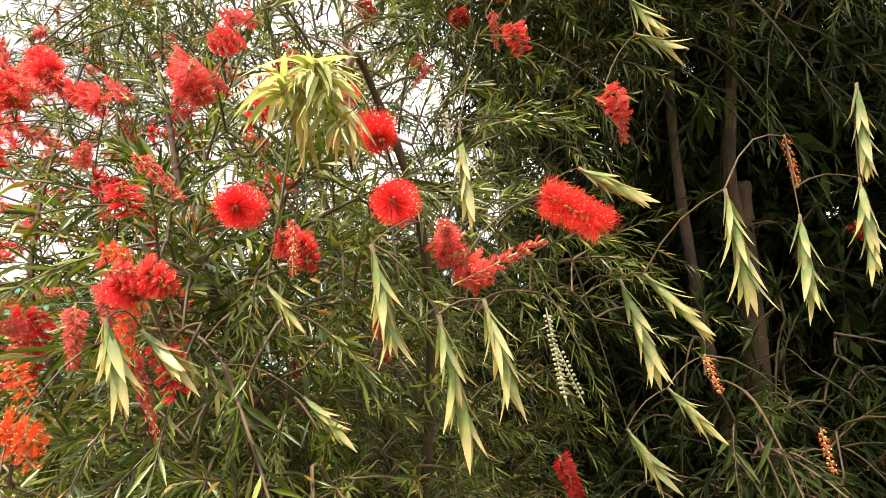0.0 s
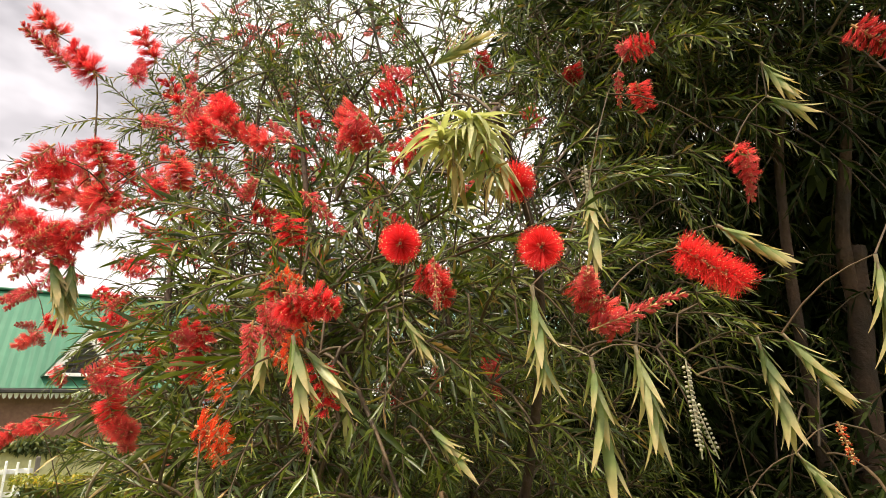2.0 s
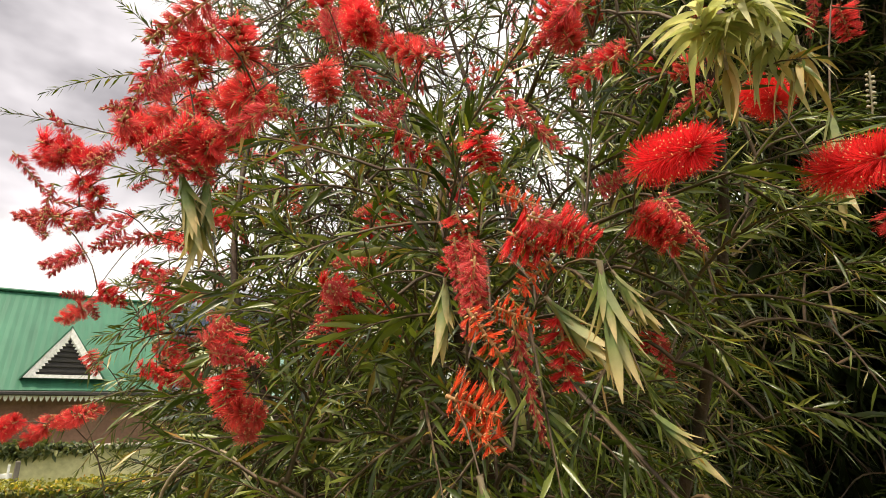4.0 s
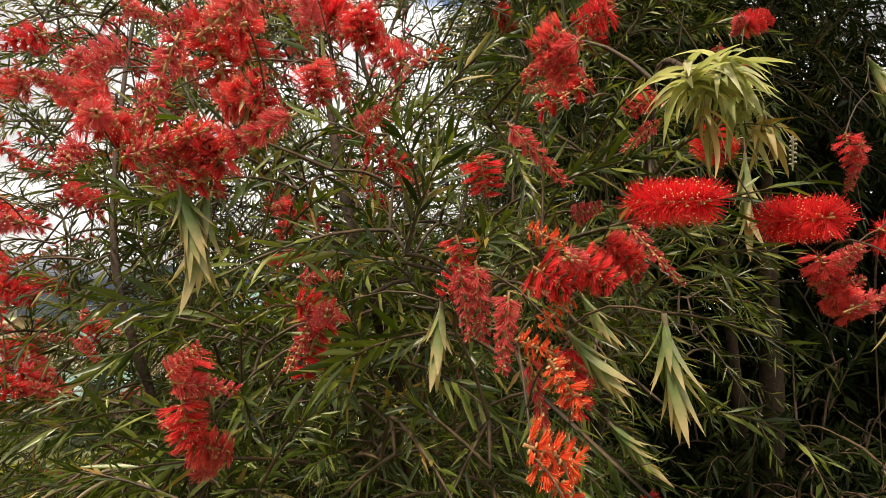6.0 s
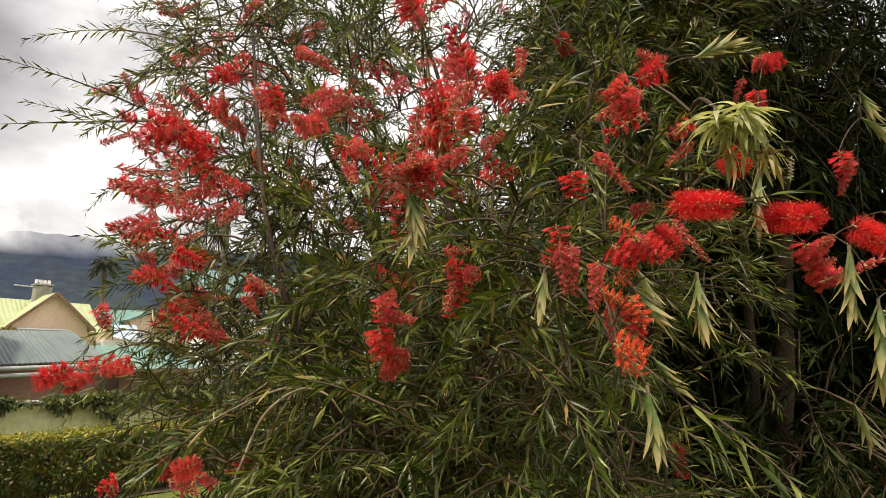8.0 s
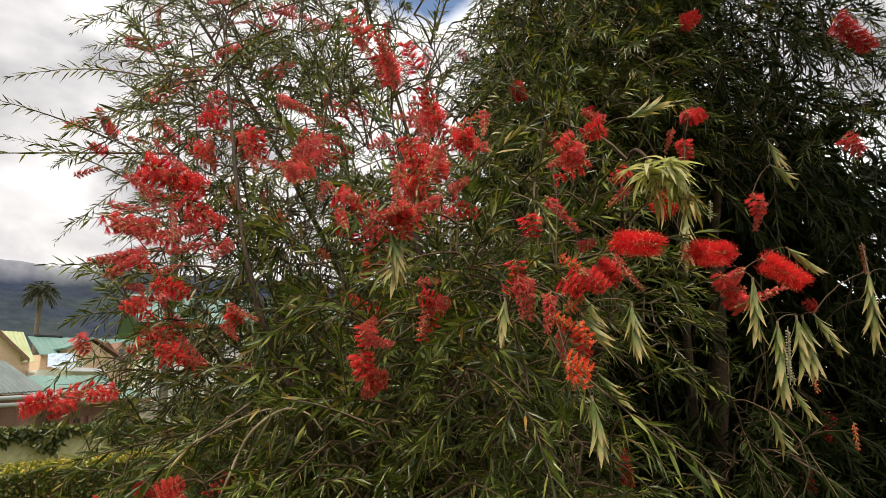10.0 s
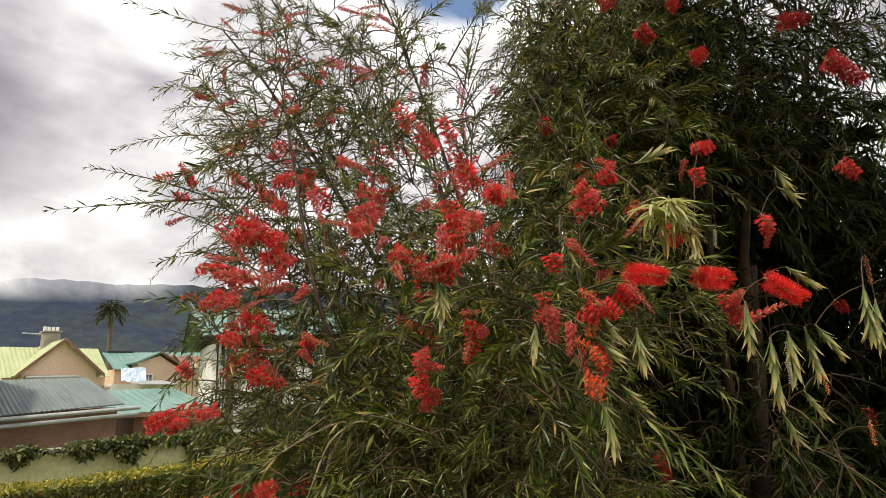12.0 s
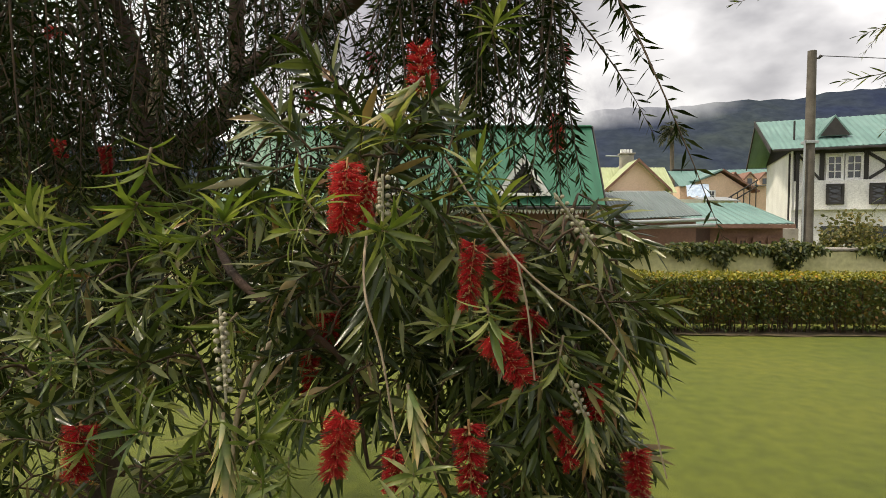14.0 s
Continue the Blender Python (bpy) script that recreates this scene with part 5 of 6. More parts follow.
def hedge():
    rng = np.random.default_rng(21)
    ob = thing("hedge", "clipped box hedge with yellow new growth along its top", "hedge", at=(3, 8.3, 0))
    n = 17000
    x = rng.uniform(0.30, 13.0, n)
    h = rng.random(n)
    lump = np.array([0.06 * noise.noise(Vector((a * 1.7, 0, 0))) for a in x])
    z = 0.06 + 0.76 * h + lump * 0.5
    depth = 0.12 * np.sin(h * 3.1) + np.array([0.07 * noise.noise(Vector((a * 3, b * 4, 2))) for a, b in zip(x, z)])
    y = 8.16 - depth + rng.random(n) * 0.16
    keep = (h > 0.25) | (rng.random(n) < 0.5)
    a = leaf_cloud(rng, np.stack([x, y, z], 1)[keep], 0.055)
    part("hedge_face", array_mesh("hedge face", *a), HEDGE_LEAF, ob)
    ob.children[0]["kind"] = "stuff"
    m = 9000
    x = rng.uniform(0.28, 13.0, m)
    lump = np.array([0.06 * noise.noise(Vector((q * 1.7, 0, 0))) for q in x])
    b = leaf_cloud(rng, np.stack([x, rng.uniform(8.02, 8.75, m), 0.80 + lump * 0.5 + rng.random(m) * 0.07], 1), 0.05)
    tagged(part("hedge_top", array_mesh("hedge top", *b), HEDGE_TOP, ob, "yellow-green new growth"), kind="stuff")
    stems = []
    for _ in range(240):
        q = rng.uniform(0.36, 13)
        stems.append([(q + rng.normal(0, 0.05) * s, 8.25 + rng.normal(0, 0.04) * s, 0.7 * s) for s in np.linspace(0, 1, 4)])
    tagged(part("hedge_wood", array_mesh("hedge wood", *tubes(np.array(stems), np.full((240, 4), 0.012), 4)), STEM, ob), kind="stuff")
    core = box(bmesh.new(), 0.4, 12.9, 8.3, 8.65, 0.12, 0.76)
    part("hedge_core", core, HEDGE_LEAF, ob)
    for child in ob.children:
        child.matrix_basis = Matrix.Translation(-Vector(ob.location)) @ child.matrix_basis
    bm = bmesh.new()
    bmesh.ops.create_grid(bm, x_segments=80, y_segments=3, size=0.5)
    for v in bm.verts:
        v.co = Vector((6.6 + v.co.x * 12.9, 8.22 + v.co.y * 0.5 + 0.05 * noise.noise(Vector((v.co.x * 30, v.co.y, 0))), 0.012 + 0.02 * noise.noise(Vector((v.co.x * 60, v.co.y * 5, 1)))))
    tagged(part("flower_bed", bm, SOIL), "narrow strip of bare brown soil under the hedge", "soil", kind="structure")


def boundary_wall():
    wall = box_part("wall_north", PLASTER, None, -14, 16, 10.0, 10.22, -0.3, 1.12, 0.02)
    tagged(wall, "low stained yellow plaster garden wall", "wall", kind="structure")
    cap = box_part("trim", CONCRETE, None, -14, 16, 9.97, 10.25, 1.123, 1.18, 0.015)
    tagged(cap, "grey concrete coping on the wall", "coping", kind="structure")
    rng = np.random.default_rng(5)
    pts = []
    for _ in range(16000):
        x = rng.uniform(-1.0, 13)
        lush = noise.noise(Vector((x * 0.9, 3.0, 0))) + 0.45 * noise.noise(Vector((x * 2.6, 7.0, 0)))
        low = 1.10 - max(0.0, lush - 0.12) * 1.1
        if rng.random() < 0.45 + 1.2 * lush:
            z = rng.uniform(low, 1.22 + 0.22 * max(0, lush))
            pts.append((x, 9.93 + rng.uniform(-0.10, 0.12), z))
    creeper = part("creeper", array_mesh("creeper", *leaf_cloud(rng, np.array(pts), 0.085, 0.4)), CREEPER)
    tagged(creeper, "leafy creeper trailing over the top of the wall", "creeper", kind="stuff")


def slab(bm, quad, thick):
    """A sheet with thickness from four corners."""
    q = [Vector(c) for c in quad]
    nrm = (q[1] - q[0]).cross(q[2] - q[0]).normalized() * thick
    a = [bm.verts.new(c) for c in q]
    b = [bm.verts.new(c - nrm) for c in q]
    bm.faces.new(a)
    bm.faces.new(b[::-1])
    for i in range(4):
        bm.faces.new((a[i], b[i], b[(i + 1) % 4], a[(i + 1) % 4]))
    return bm


def ribbed_roof(name, mat, parent, a, b, c, d, ribs, label="", deep=0.012):
    """A corrugated sheet: a-b along the eave, d-c along the ridge."""
    a, b, c, d = (Vector(q) for q in (a, b, c, d))
    nrm = (b - a).cross(d - a).normalized()
    if nrm.z < 0:
        nrm = -nrm
    v, f, n = [], [], ribs * 4
    for i in range(n + 1):
        s = i / n
        lift = nrm * (deep * math.sin(s * ribs * 2 * math.pi))
        e, r = a.lerp(b, s) + lift, d.lerp(c, s) + lift
        v += [e, r, r - nrm * 0.03, e - nrm * 0.03]
    for i in range(n):
        p, q = 4 * i, 4 * i + 4
        f += [(p, q, q + 1, p + 1), (p + 3, p + 2, q + 2, q + 3), (p, p + 3, q + 3, q), (p + 1, q + 1, q + 2, p + 2)]
    return part(name, mesh_of(name, v, f), mat, parent, label, smooth=False)


def window(parent, x0, x1, y, z0, z1, cols, rows, frame_mat, name="window"):
    """A framed window in a front wall: panes behind glazing bars."""
    win = part(name, box(bmesh.new(), x0, x1, y - 0.02, y + 0.02, z0, z1), GLASS, parent)
    t = 0.05
    for x in (x0, x1):
        box_part("frame", frame_mat, win, x - t, x + t, y - 0.06, y - 0.02, z0 - t, z1 + t)
    for z in (z0, z1):
        box_part("frame", frame_mat, win, x0 + t, x1 - t, y - 0.055, y - 0.02, z - t, z + t)
    for i in range(1, cols):
        x = x0 + (x1 - x0) * i / cols
        box_part("glazing_bar", frame_mat, win, x - 0.02, x + 0.02, y - 0.05, y - 0.02, z0 + t, z1 - t)
    for i in range(1, rows):
        z = z0 + (z1 - z0) * i / rows
        box_part("glazing_bar", frame_mat, win, x0 + t, x1 - t, y - 0.045, y - 0.02, z - 0.02, z + 0.02)
    return win


def green_house():
    """The bungalow with the big green roof and a louvred gable."""
    ob = thing("house", "bungalow with a large green sheet roof and a white-edged gable vent", "house")
    part("wall", box(bmesh.new(), -7.0, 3.0, 15.4, 19.5, -0.3, 2.0), BROWN, ob)
    ribbed_roof("roof", ROOF_GREEN, ob, (-7.3, 14.6, 2.06), (3.18, 14.6, 2.10), (3.35, 17.0, 4.50), (-7.3, 17.0, 4.46), 60, "green painted sheet roof", 0.002)
    ribbed_roof("roof", ROOF_GREEN, ob, (3.18, 19.6, 2.06), (-7.3, 19.6, 2.06), (-7.3, 17.04, 4.46), (3.35, 17.04, 4.50), 60)
    bm = bmesh.new()
    slab(bm, [(3.2, 14.62, 2.0), (3.2, 14.62, 2.12), (3.38, 17.0, 4.53), (3.38, 17.0, 4.40)], 0.03)
    slab(bm, [(3.2, 19.6, 2.0), (3.2, 19.6, 2.12), (3.38, 17.0, 4.53), (3.38, 17.0, 4.40)], 0.03)
    part("barge_board", bm, BLACK, ob)
    bm = bmesh.new()
    tri = [bm.verts.new(q) for q in ((3.02, 15.4, 2.0), (3.02, 19.5, 2.0), (3.02, 17.0, 4.3))]
    bm.faces.new(tri)
    bmesh.ops.solidify(bm, geom=bm.faces[:], thickness=0.1)
    part("gable_end", bm, BROWN, ob)
    part("ridge_cap", box(bmesh.new(), -7.3, 3.36, 16.9, 17.14, 4.48, 4.55, 0.03), ROOF_GREEN, ob)
    part("gutter", box(bmesh.new(), -7.3, 3.18, 14.48, 14.60, 1.98, 2.07, 0.02), BLACK, ob)
    part("eave_frill", frill(-7.3, 3.15, 14.63, 1.98, 0.12, 0.1), WHITE, ob, "white scalloped eave board")
    # gable vent
    for cx in (1.08, -2.6):
        vent = part("gable_vent", mesh_of("vent", [(cx - 0.50, 14.75, 2.42), (cx + 0.50, 14.75, 2.42), (cx, 14.75, 3.22), (cx - 0.50, 14.80, 2.42), (cx + 0.50, 14.80, 2.42), (cx, 14.80, 3.22)],
                    [(0, 1, 2), (3, 5, 4), (0, 3, 4, 1), (1, 4, 5, 2), (2, 5, 3, 0)]), BLACK, ob, "dark louvred vent")
        for i in range(6):
            z = 2.47 + 0.11 * i
            half = 0.48 * (1 - (z - 2.42) / 0.8)
            box_part("louvre", BLACK, vent, cx - half, cx + half, 14.70, 14.745, z, z + 0.05)
        for s in (-1, 1):
            bm = slab(bmesh.new(), [(cx, 14.66, 3.42), (cx + s * 0.72, 14.66, 2.34), (cx + s * 0.60, 14.66, 2.34), (cx, 14.66, 3.20)], 0.04)
            part("barge_board", bm, WHITE, vent, "white saw-toothed barge board")
            teeth = bmesh.new()
            for i in range(14):
                q = i / 14
                p0 = Vector((cx, 14.665, 3.20)).lerp(Vector((cx + s * 0.60, 14.665, 2.34)), q)
                p1 = Vector((cx, 14.665, 3.20)).lerp(Vector((cx + s * 0.60, 14.665, 2.34)), q + 1 / 14)
                tip = (p0 + p1) / 2 + Vector((-s * 0.045, 0, -0.03))
                teeth.faces.new([teeth.verts.new(k) for k in (p0, p1, tip)])
            part("teeth", teeth, WHITE, vent)
            part("vent_roof", slab(bmesh.new(), [(cx, 14.64, 3.45), (cx + s * 0.78, 14.64, 2.33), (cx + s * 0.78, 14.92, 2.33), (cx, 15.95, 3.45)] if s > 0 else
                                   [(cx, 15.95, 3.45), (cx + s * 0.78, 14.92, 2.33), (cx + s * 0.78, 14.64, 2.33), (cx, 14.64, 3.45)], 0.03), ROOF_GREEN, vent)
        box_part("sill", WHITE, vent, cx - 0.55, cx + 0.55, 14.62, 14.74, 2.34, 2.41)


def frill(x0, x1, y, z, depth, step):
    bm = bmesh.new()
    n = int((x1 - x0) / step)
    for i in range(n):
        a, b = x0 + i * step, x0 + (i + 1) * step
        bm.faces.new([bm.verts.new(q) for q in ((a, y, z), (a + step * 0.25, y, z - depth * 0.7), ((a + b) / 2, y, z - depth), (b - step * 0.25, y, z - depth * 0.7), (b, y, z))])
    return bm


def sheds():
    ob = thing("shed", "long shed with a weathered grey-green corrugated roof and tin gutter", "shed")
    part("wall", box(bmesh.new(), 2.5, 6.15, 16.2, 18.6, -0.3, 1.8), BROWN, ob)
    ribbed_roof("roof", ROOF_GREY, ob, (2.3, 15.9, 1.68), (6.2, 15.9, 1.88), (5.95, 18.0, 2.68), (2.55, 18.0, 2.61), 38)
    for i, z in enumerate((1.50, 1.66)):
        line = smooth_line([(2.5, 15.7 - 0.1 * i, z - 0.05), (4.4, 15.75 - 0.1 * i, z + 0.02), (6.5, 15.8 - 0.1 * i, z + 0.1)], 4)
        part("gutter", array_mesh("gutter", *tubes(line[None], np.full((1, len(line)), 0.05), 8)), GUTTER, ob, smooth=True)
    ob = thing("shed", "low brown outbuilding with a faded teal roof and small windows", "shed")
    wall = part("wall", box(bmesh.new(), 7.0, 9.15, 17.2, 19.5, -0.3, 1.6), BROWN, ob)
    ribbed_roof("roof", ROOF_TEAL, ob, (6.25, 16.8, 1.62), (9.25, 16.8, 1.67), (8.9, 19.0, 2.36), (6.25, 19.0, 2.34), 12)
    part("fascia", box(bmesh.new(), 6.25, 9.25, 16.72, 16.79, 1.51, 1.63), BROWN, ob)
    for i in range(4):
        x = 7.35 + 0.46 * i
        window(ob, x, x + 0.26, 17.18, 0.98, 1.18, 2, 1, BROWN)


def tudor_house():
    """White two-storey house with black timbers and a teal roof; its front runs along its own x."""
    ob = thing("house", "white two-storey house with black timbers and a teal sheet roof", "house", at=(13.05, 24.0, 0))
    ob.rotation_euler.z = radians(-20)
    part("wall", box(bmesh.new(), 0.25, 12, 0.0, 6.5, -0.3, 4.78), WHITE, ob, "white painted wall")
    part("parapet", box(bmesh.new(), 0.32, 12, -0.28, -0.02, 2.25, 3.45, 0.02), WHITE, ob, "white balcony parapet")
    ribbed_roof("roof", ROOF_TEAL, ob, (-0.6, -0.7, 4.72), (12.4, -0.7, 4.90), (12.4, 2.9, 6.55), (-0.75, 2.9, 6.45), 60, "faded teal sheet roof")
    ribbed_roof("roof", ROOF_TEAL, ob, (12.4, 7.0, 4.7), (-0.6, 7.0, 4.7), (-0.75, 2.94, 6.45), (12.4, 2.94, 6.55), 30)
    bm = bmesh.new()
    bm.faces.new([bm.verts.new(q) for q in ((0.2, 0.0, 4.7), (0.2, 6.5, 4.7), (0.2, 2.9, 6.3))])
    bmesh.ops.solidify(bm, geom=bm.faces[:], thickness=0.1)
    part("gable_end", bm, BLACK, ob)
    bm = bmesh.new()
    slab(bm, [(-0.66, -0.75, 4.56), (-0.8, 2.9, 6.3), (-0.8, 2.9, 6.5), (-0.66, -0.75, 4.76)], 0.05)
    slab(bm, [(-0.66, 7.0, 4.56), (-0.8, 2.9, 6.3), (-0.8, 2.9, 6.5), (-0.66, 7.0, 4.76)], 0.05)
    part("barge_board", bm, BLACK, ob)
    part("gutter", box(bmesh.new(), -0.6, 12.4, -0.82, -0.71, 4.62, 4.72, 0.02), BLACK, ob)
    for x in (0.30, 1.20, 2.70, 4.3, 5.8, 7.4):
        box_part("timber", BLACK, ob, x, x + 0.16, -0.06, -0.005, 3.46, 4.7)
    box_part("timber", BLACK, ob, 0.27, 12, -0.07, -0.005, 4.56, 4.72)
    box_part("post", BLACK, ob, 0.33, 0.43, -0.36, -0.29, 0.8, 4.62)
    for x0, x1, a, b in ((0.48, 1.18, 4.5, 3.55), (2.88, 4.28, 4.5, 3.5), (2.88, 4.28, 3.5, 4.5), (5.98, 7.38, 4.5, 3.5), (5.98, 7.38, 3.5, 4.5)):
        part("brace", slab(bmesh.new(), [(x0, -0.05, a - 0.07), (x1, -0.05, b - 0.07), (x1, -0.05, b + 0.07), (x0, -0.05, a + 0.07)], 0.04), BLACK, ob)
    for x in (3.58, 6.68):
        part("diamond", slab(bmesh.new(), [(x - 0.2, -0.08, 4.0), (x, -0.08, 3.66), (x + 0.2, -0.08, 4.0), (x, -0.08, 4.34)], 0.03), BLACK, ob)
    for x in (1.46, 2.12, 4.6, 5.2):
        window(ob, x, x + 0.52, -0.01, 3.5, 4.45, 2, 3, WHITE)
    for x in (1.43, 2.88, 4.4, 6.0):
        grille = window(ob, x, x + 0.52, -0.29, 2.52, 3.25, 1, 1, BLACK, "lattice_window")
        for k in range(3):
            z = 2.66 + 0.22 * k
            for q in (-1, 1):
                part("lattice", slab(bmesh.new(), [(x, -0.34, z - q * 0.1), (x + 0.52, -0.34, z + q * 0.1), (x + 0.52, -0.34, z + q * 0.1 + 0.05), (x, -0.34, z - q * 0.1 + 0.05)], 0.02), BLACK, grille)
    # small roof gables and pipes
    for cx in (1.75, 6.6):
        g = part("roof_gable", mesh_of("roof gable", [(cx - 0.62, 0.2, 5.28), (cx + 0.62, 0.2, 5.28), (cx, 0.2, 6.15), (cx, 2.2, 6.2)], [(0, 1, 2), (0, 2, 3), (1, 3, 2)]), ROOF_TEAL, ob)
        part("vent", mesh_of("vent", [(cx - 0.52, 0.17, 5.30), (cx + 0.52, 0.17, 5.30), (cx, 0.17, 6.05)], [(0, 1, 2)]), BLACK, g)
    for x, y, z0, z1, name in ((0.33, 0.3, 5.0, 6.0, "vent_pipe"), (0.12, -0.1, 0.2, 4.6, "downpipe")):
        part(name, array_mesh("pipe", *tubes(np.array([[(x, y, z0), (x, y, (z0 + z1) / 2), (x, y, z1)]]), np.full((1, 3), 0.04), 6)), BLACK, ob)
    part("steps", box(bmesh.new(), -0.3, 0.3, -1.2, -0.1, -0.3, 1.5, 0.02), CONCRETE, ob)
    part("ground_floor_window", box(bmesh.new(), 1.3, 6.0, -0.04, -0.006, 0.9, 1.6), GLASS, ob)


def far_house(cx, cy, base, half, eave, top, wall_mat, roof_mat, depth, label, windows=1, side=2.2):
    """A gable-fronted house with a long roof behind its gable."""
    ob = thing("house", label, "house")
    part("wall", mesh_of("gable wall", [(cx - half, cy, base), (cx + half, cy, base), (cx + half, cy, eave), (cx, cy, top), (cx - half, cy, eave),
                                        (cx - half, cy + depth, base), (cx + half, cy + depth, base), (cx + half, cy + depth, eave), (cx, cy + depth, top), (cx - half, cy + depth, eave)],
                              [(0, 1, 2, 3, 4), (9, 8, 7, 6, 5), (0, 5, 6, 1), (1, 6, 7, 2), (4, 9, 5, 0), (2, 7, 8, 3), (3, 8, 9, 4)]), wall_mat, ob)
    for s in (-1, 1):
        e, r = (cx + s * half * 1.18, eave - 0.18 * (top - eave)), (cx, top + 0.08)
        quad = [(e[0], cy - 0.4, e[1]), (r[0], cy - 0.4, r[1]), (r[0], cy + depth, r[1]), (e[0], cy + depth, e[1])]
        part("roof", slab(bmesh.new(), quad if s < 0 else quad[::-1], 0.1), roof_mat, ob)
        part("barge_board", slab(bmesh.new(), [(e[0], cy - 0.42, e[1] - 0.2), (r[0], cy - 0.42, r[1] - 0.2), (r[0], cy - 0.42, r[1] + 0.05), (e[0], cy - 0.42, e[1] + 0.05)], 0.06), BROWN, ob)
    for i in range(windows):
        window(ob, cx - 0.5, cx + 0.5, cy - 0.02, base + 0.35 * (eave - base), base + 0.8 * (eave - base), 3, 2, WHITE)
    return ob


def far_things():
    ob = far_house(13.35, 44.6, -0.3, 2.2, 4.75, 6.75, PEACH, ROOF_LIME, 5, "peach house with a lime sheet roof and a crowned chimney")
    ribbed_roof("roof", ROOF_LIME, ob, (10.2, 45.2, 4.3), (16.7, 45.2, 4.3), (16.7, 48, 6.55), (10.2, 48, 6.55), 24)
    part("wall", box(bmesh.new(), 10.4, 16.5, 45.6, 50, -0.3, 4.3), PEACH, ob)
    stack = part("chimney", box(bmesh.new(), 12.9, 13.9, 47.2, 48.0, 6.0, 7.55, 0.03), CONCRETE, ob)
    box_part("chimney_cap", CONCRETE, stack, 12.8, 14.0, 47.1, 48.1, 7.56, 7.68, 0.02)
    for i in range(4):
        box_part("chimney_pot", WHITE, stack, 12.9 + 0.26 * i, 13.06 + 0.26 * i, 47.5, 47.7, 7.69, 8.0)
    part("antenna", array_mesh("antenna", *tubes(np.array([[(11.6, 47.3, 7.45), (12.3, 47.3, 7.42), (13.0, 47.3, 7.4)]]), np.full((1, 3), 0.05), 4)), GUTTER, stack)
    part("canopy", slab(bmesh.new(), [(11.3, 43.3, 4.22), (14.2, 43.3, 4.22), (14.2, 44.6, 4.4), (11.3, 44.6, 4.4)], 0.1), GUTTER, ob)
    ob = thing("house", "long peach house with a teal roof and small dormers", "house")
    part("wall", box(bmesh.new(), 19.0, 28, 50.6, 57, -0.3, 5.2), PEACH, ob)
    ribbed_roof("roof", ROOF_TEAL, ob, (18.8, 50.2, 5.15), (28.2, 50.2, 5.3), (28.2, 53, 6.95), (18.8, 53, 6.75), 24)
    part("ridge_cap", box(bmesh.new(), 19.2, 21.3, 52.9, 53.2, 6.76, 6.95, 0.03), BLACK, ob)
    part("wing", mesh_of("wing", [(20.3, 49.4, -0.3), (24.6, 49.4, -0.3), (24.6, 49.4, 4.6), (22.0, 49.4, 6.25), (20.3, 49.4, 5.6), (20.3, 52, -0.3), (24.6, 52, -0.3), (24.6, 52, 4.6), (22.0, 52, 6.25), (20.3, 52, 5.6)],
                             [(0, 1, 2, 3, 4), (0, 4, 9, 5), (1, 6, 7, 2), (2, 7, 8, 3), (3, 8, 9, 4)]), PEACH, ob)
    part("roof", slab(bmesh.new(), [(22.0, 49.0, 6.42), (25.1, 49.0, 4.55), (25.1, 52.5, 4.55), (22.0, 52.5, 6.42)][::-1], 0.15), BROWN, ob, "dark sloping roof")
    part("roof", slab(bmesh.new(), [(22.0, 49.0, 6.42), (20.0, 49.0, 5.5), (20.0, 52.5, 5.5), (22.0, 52.5, 6.42)], 0.15), ROOF_TEAL, ob)
    window(ob, 20.9, 21.5, 49.36, 3.9, 4.7, 2, 2, WHITE)
    window(ob, 22.3, 23.0, 49.36, 3.3, 3.9, 2, 1, BLACK)
    for x in (23.4, 24.7, 26.0):
        d = part("dormer", mesh_of("dormer", [(x - 0.45, 49.9, 5.2), (x + 0.45, 49.9, 5.2), (x + 0.45, 49.9, 5.85), (x, 49.9, 6.3), (x - 0.45, 49.9, 5.85), (x, 52.5, 6.3), (x - 0.45, 51.8, 5.85), (x + 0.45, 51.8, 5.85)],
                                           [(0, 1, 2, 3, 4), (4, 3, 5, 6), (3, 2, 7, 5), (0, 4, 6), (1, 7, 2)]), PEACH, ob)
        part("dormer_roof", mesh_of("dormer roof", [(x - 0.6, 49.7, 5.72), (x, 49.7, 6.38), (x + 0.6, 49.7, 5.72), (x - 0.6, 49.7, 5.60), (x, 49.7, 6.24), (x + 0.6, 49.7, 5.60), (x, 52.4, 6.38)],
                                    [(0, 1, 4, 3), (1, 2, 5, 4), (0, 6, 1), (1, 6, 2)]), BROWN, d)
        box_part("window", GLASS, d, x - 0.2, x + 0.2, 49.82, 49.88, 5.3, 5.8)
    # stair rail and tarpaulin
    ob = thing("staircase", "dark outdoor stair rail climbing a house wall", "stairs")
    for k in (0.0, 0.5):
        part("rail", array_mesh("rail", *tubes(np.array([[(21.2, 48.0, 3.0 + k), (22.8, 48.0, 4.0 + k), (24.4, 48.0, 5.0 + k)]]), np.full((1, 3), 0.06), 5)), BLACK, ob)
    for i in range(7):
        x = 21.3 + 0.5 * i
        box_part("post", BLACK, ob, x - 0.03, x + 0.03, 47.97, 48.03, 0.0, 3.0 + 0.62 * (x - 21.2) + 0.5)
    bm = bmesh.new()
    bmesh.ops.create_grid(bm, x_segments=10, y_segments=8, size=0.5)
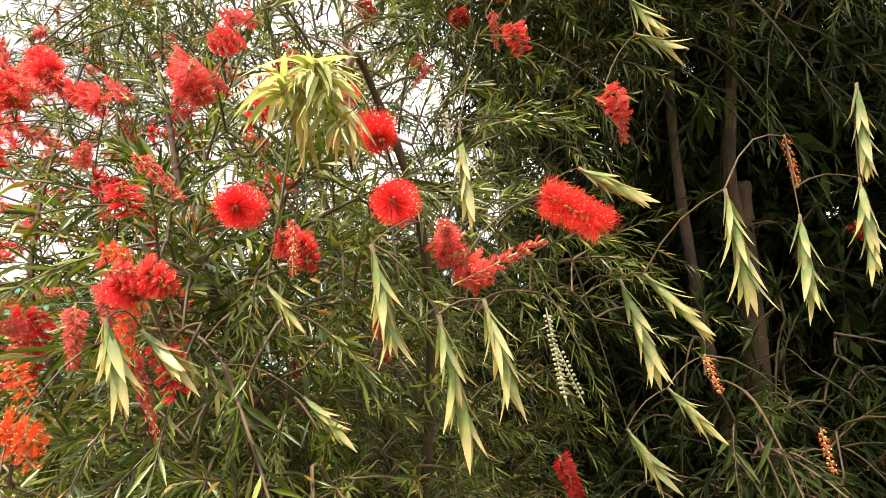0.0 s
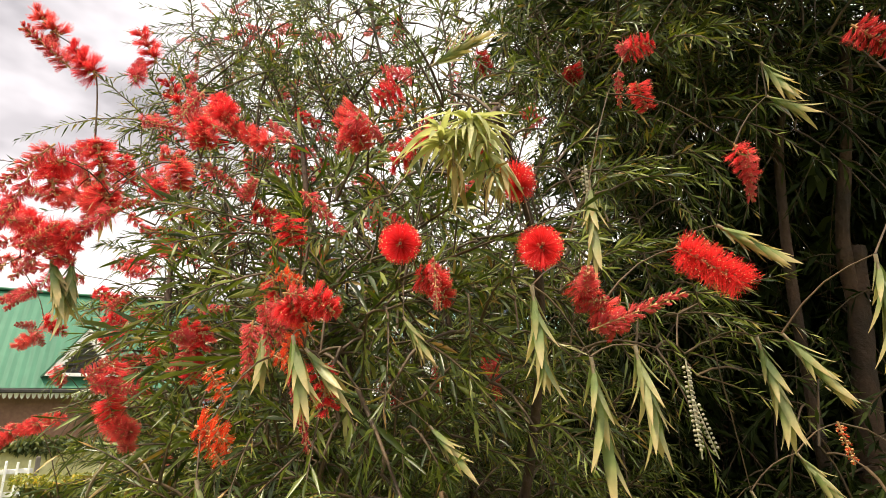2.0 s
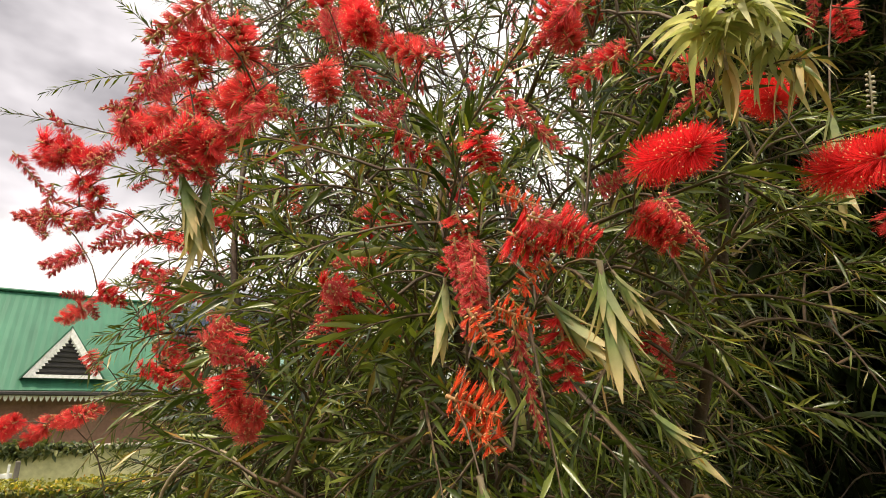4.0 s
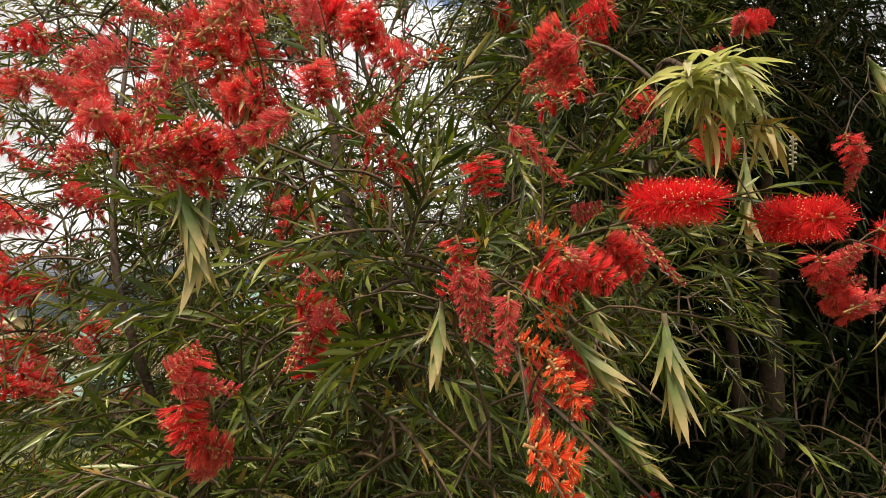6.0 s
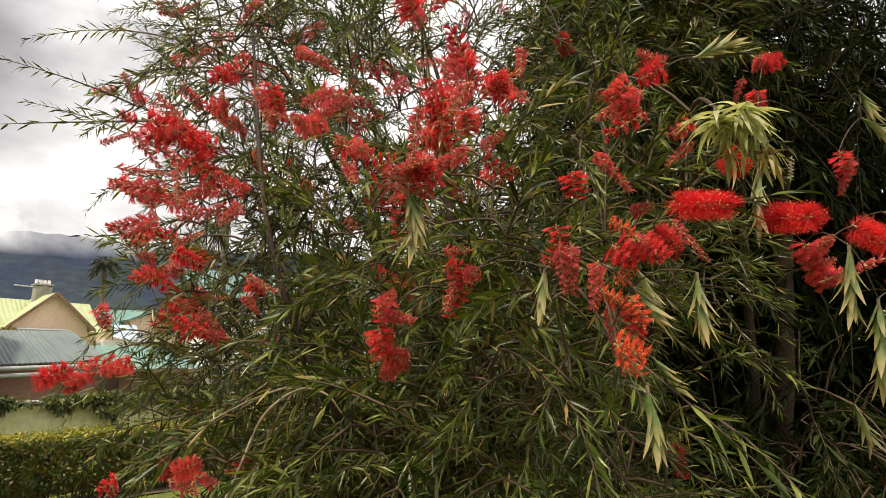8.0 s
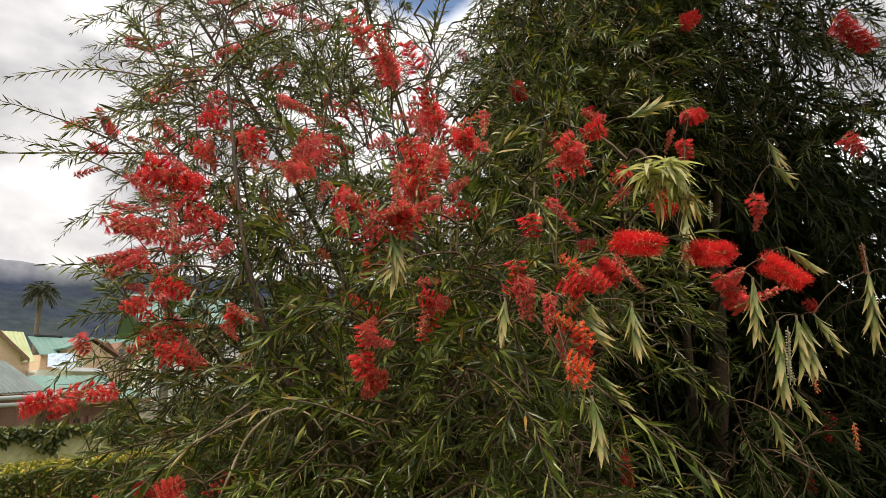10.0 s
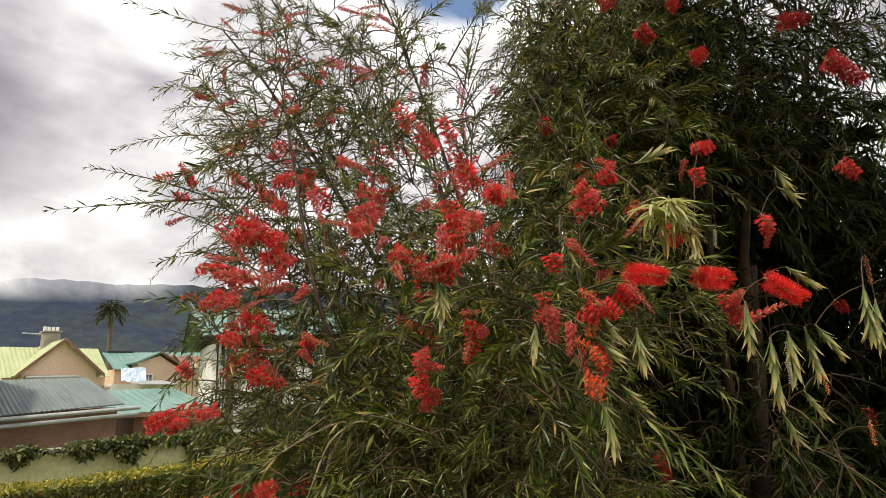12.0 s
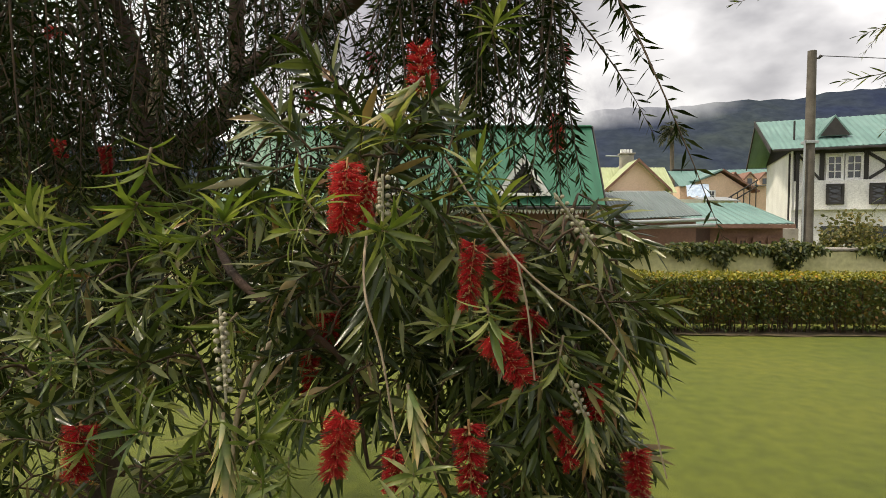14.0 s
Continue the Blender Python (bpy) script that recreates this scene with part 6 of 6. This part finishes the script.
    for v in bm.verts:
        x, y = v.co.x, v.co.y
        v.co = Vector((17.5 + 1.7 * x + 0.3 * y, 43.2 + 1.0 * y, 4.3 + 1.0 * y + 0.14 * noise.noise(Vector((x * 5, y * 5, 0)))))
    tagged(part("tarpaulin", bm, BLUE), "pale blue tarpaulin draped over a lean-to roof", "tarpaulin")
    ob = thing("lean_to", "white lean-to with dark openings beside the peach house", "shed")
    part("wall", box(bmesh.new(), 16.4, 20.6, 44.0, 46, -0.3, 3.7), WHITE, ob)
    box_part("opening", BLACK, ob, 18.3, 19.6, 43.95, 43.99, 2.6, 3.3)
    part("roof", slab(bmesh.new(), [(18.2, 43.4, 3.6), (20.8, 43.4, 3.6), (20.8, 46, 4.0), (18.2, 46, 4.0)], 0.08), GUTTER, ob)


def palm(at, height, spread, label):
    rng = np.random.default_rng(3)
    ob = thing("palm_tree", label, "palm", at=at)
    line = smooth_line([(0.5, 0, -0.1), (0.3, 0, height * 0.3), (0.1, 0, height * 0.65), (0, 0, height)], 6)
    part("trunk", array_mesh("palm trunk", *tubes(line[None], np.linspace(0.34, 0.24, len(line))[None], 9)), PALM_TRUNK, ob, smooth=True)
    base, way, ln = [], [], []
    for i in range(46):
        a, tilt = i * 2.4, rng.uniform(-0.9, 1.1)
        d = np.array([math.cos(a) * math.cos(tilt), math.sin(a) * math.cos(tilt), math.sin(tilt)])
        for s in np.linspace(0.25, 1, 9):
            p = np.array([0, 0, height]) + d * spread * s + np.array([0, 0, -0.5 * spread * s * s])
            for k in (-1, 1):
                side = np.cross(d, [0, 0, 1.0])
                base.append(p)
                way.append(d * 0.7 + k * side * 0.8 + np.array([0, 0, -0.35]))
                ln.append(spread * 0.42)
    ln = np.array(ln)
    v, t = leaves(np.array(base), unit(np.array(way)), unit(rng.normal(0, 1, (len(base), 3))), ln, ln * 0.16, np.full(len(ln), 0.3))
    tagged(part("crown", array_mesh("palm crown", v, t), PALM_LEAF, ob), kind="stuff")


def utility_pole():
    ob = thing("utility_pole", "weathered concrete utility pole with a wire", "pole", at=(9.75, 17.0, -0.3))
    z = np.linspace(0, 7.0, 6)
    part("pole", array_mesh("pole", *tubes(np.stack([0.0 * z, 0 * z, z], 1)[None], np.linspace(0.17, 0.12, 6)[None], 10)), POLE, ob, smooth=True)
    part("insulator", array_mesh("insulator", *tubes(np.array([[(0.1, 0, 6.78), (0.2, 0, 6.8), (0.26, 0, 6.86)]]), np.array([[0.02, 0.035, 0.05]]), 6)), BLACK, ob)
    part("bracket", box(bmesh.new(), -0.17, 0.17, -0.17, 0.17, 4.3, 4.38, 0.01), GUTTER, ob)
    part("conduit", array_mesh("conduit", *tubes(np.array([[(-0.2, -0.1, 0.0), (-0.2, -0.1, 2.2), (-0.2, -0.1, 4.4)]]), np.full((1, 3), 0.03), 5)), GUTTER, ob)
    s = np.linspace(0, 1, 12)
    wire = np.stack([0.26 + 30 * s, 2.0 * s, 6.86 + 0.4 * s - 1.2 * s * (1 - s)], 1)
    part("wire", array_mesh("wire", *tubes(wire[None], np.full((1, 12), 0.012), 4)), BLACK, ob)


def gate():
    ob = thing("garden_gate", "small white painted picket gate beside the hedge", "gate", at=(0.24, 9.7, 0))
    for i in range(4):
        x = -0.2 + 0.13 * i
        box_part("picket", WHITE, ob, x - 0.015, x + 0.015, -0.012, 0.012, 0.42, 0.96 + 0.02 * (i % 2), 0.005)
    for z in (0.55, 0.84):
        box_part("rail", WHITE, ob, -0.24, 0.24, 0.015, 0.04, z - 0.03, z + 0.03, 0.004)
    for x in (-0.28, 0.28):
        box_part("post", POLE, ob, x - 0.03, x + 0.03, -0.03, 0.03, 0.0, 1.02, 0.01)


def bush(at, size, count, label, mat):
    rng = np.random.default_rng(int(abs(at[0] * 31) + 3))
    ob = thing("shrub", label, "shrub", at=at)
    p = unit(rng.normal(0, 1, (count, 3))) * rng.uniform(0.5, 1.0, (count, 1)) * np.array(size)
    p *= (1 + 0.3 * np.array([noise.noise(Vector(q * 2.5)) for q in p]))[:, None]
    p[:, 2] += size[2] * 0.9
    part("foliage", array_mesh("bush foliage", *leaf_cloud(rng, p, 0.14)), mat, ob)
    ob.children[0]["kind"] = "stuff"
    stems = [[(0, 0, 0), tuple(np.array(size) * rng.normal(0, 0.2, 3) * [1, 1, 0] + [0, 0, size[2] * 0.6]), tuple(np.array(size) * rng.normal(0, 0.5, 3) * [1, 1, 0] + [0, 0, size[2] * 1.5])] for _ in range(9)]
    tagged(part("stems", array_mesh("bush stems", *tubes(np.array(stems), np.tile([0.03, 0.02, 0.008], (9, 1)), 5)), STEM, ob), kind="stuff")


ground()
hills()
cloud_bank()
hedge()
boundary_wall()
green_house()
sheds()
tudor_house()
far_things()
palm((27.3, 75, -0.3), 14.8, 1.6, "tall palm with a ragged round crown")
utility_pole()
gate()
bush((12.1, 18.5, -0.25), (1.15, 0.8, 1.2), 2600, "loose olive-green shrub in front of the white house", HEDGE_OLIVE)
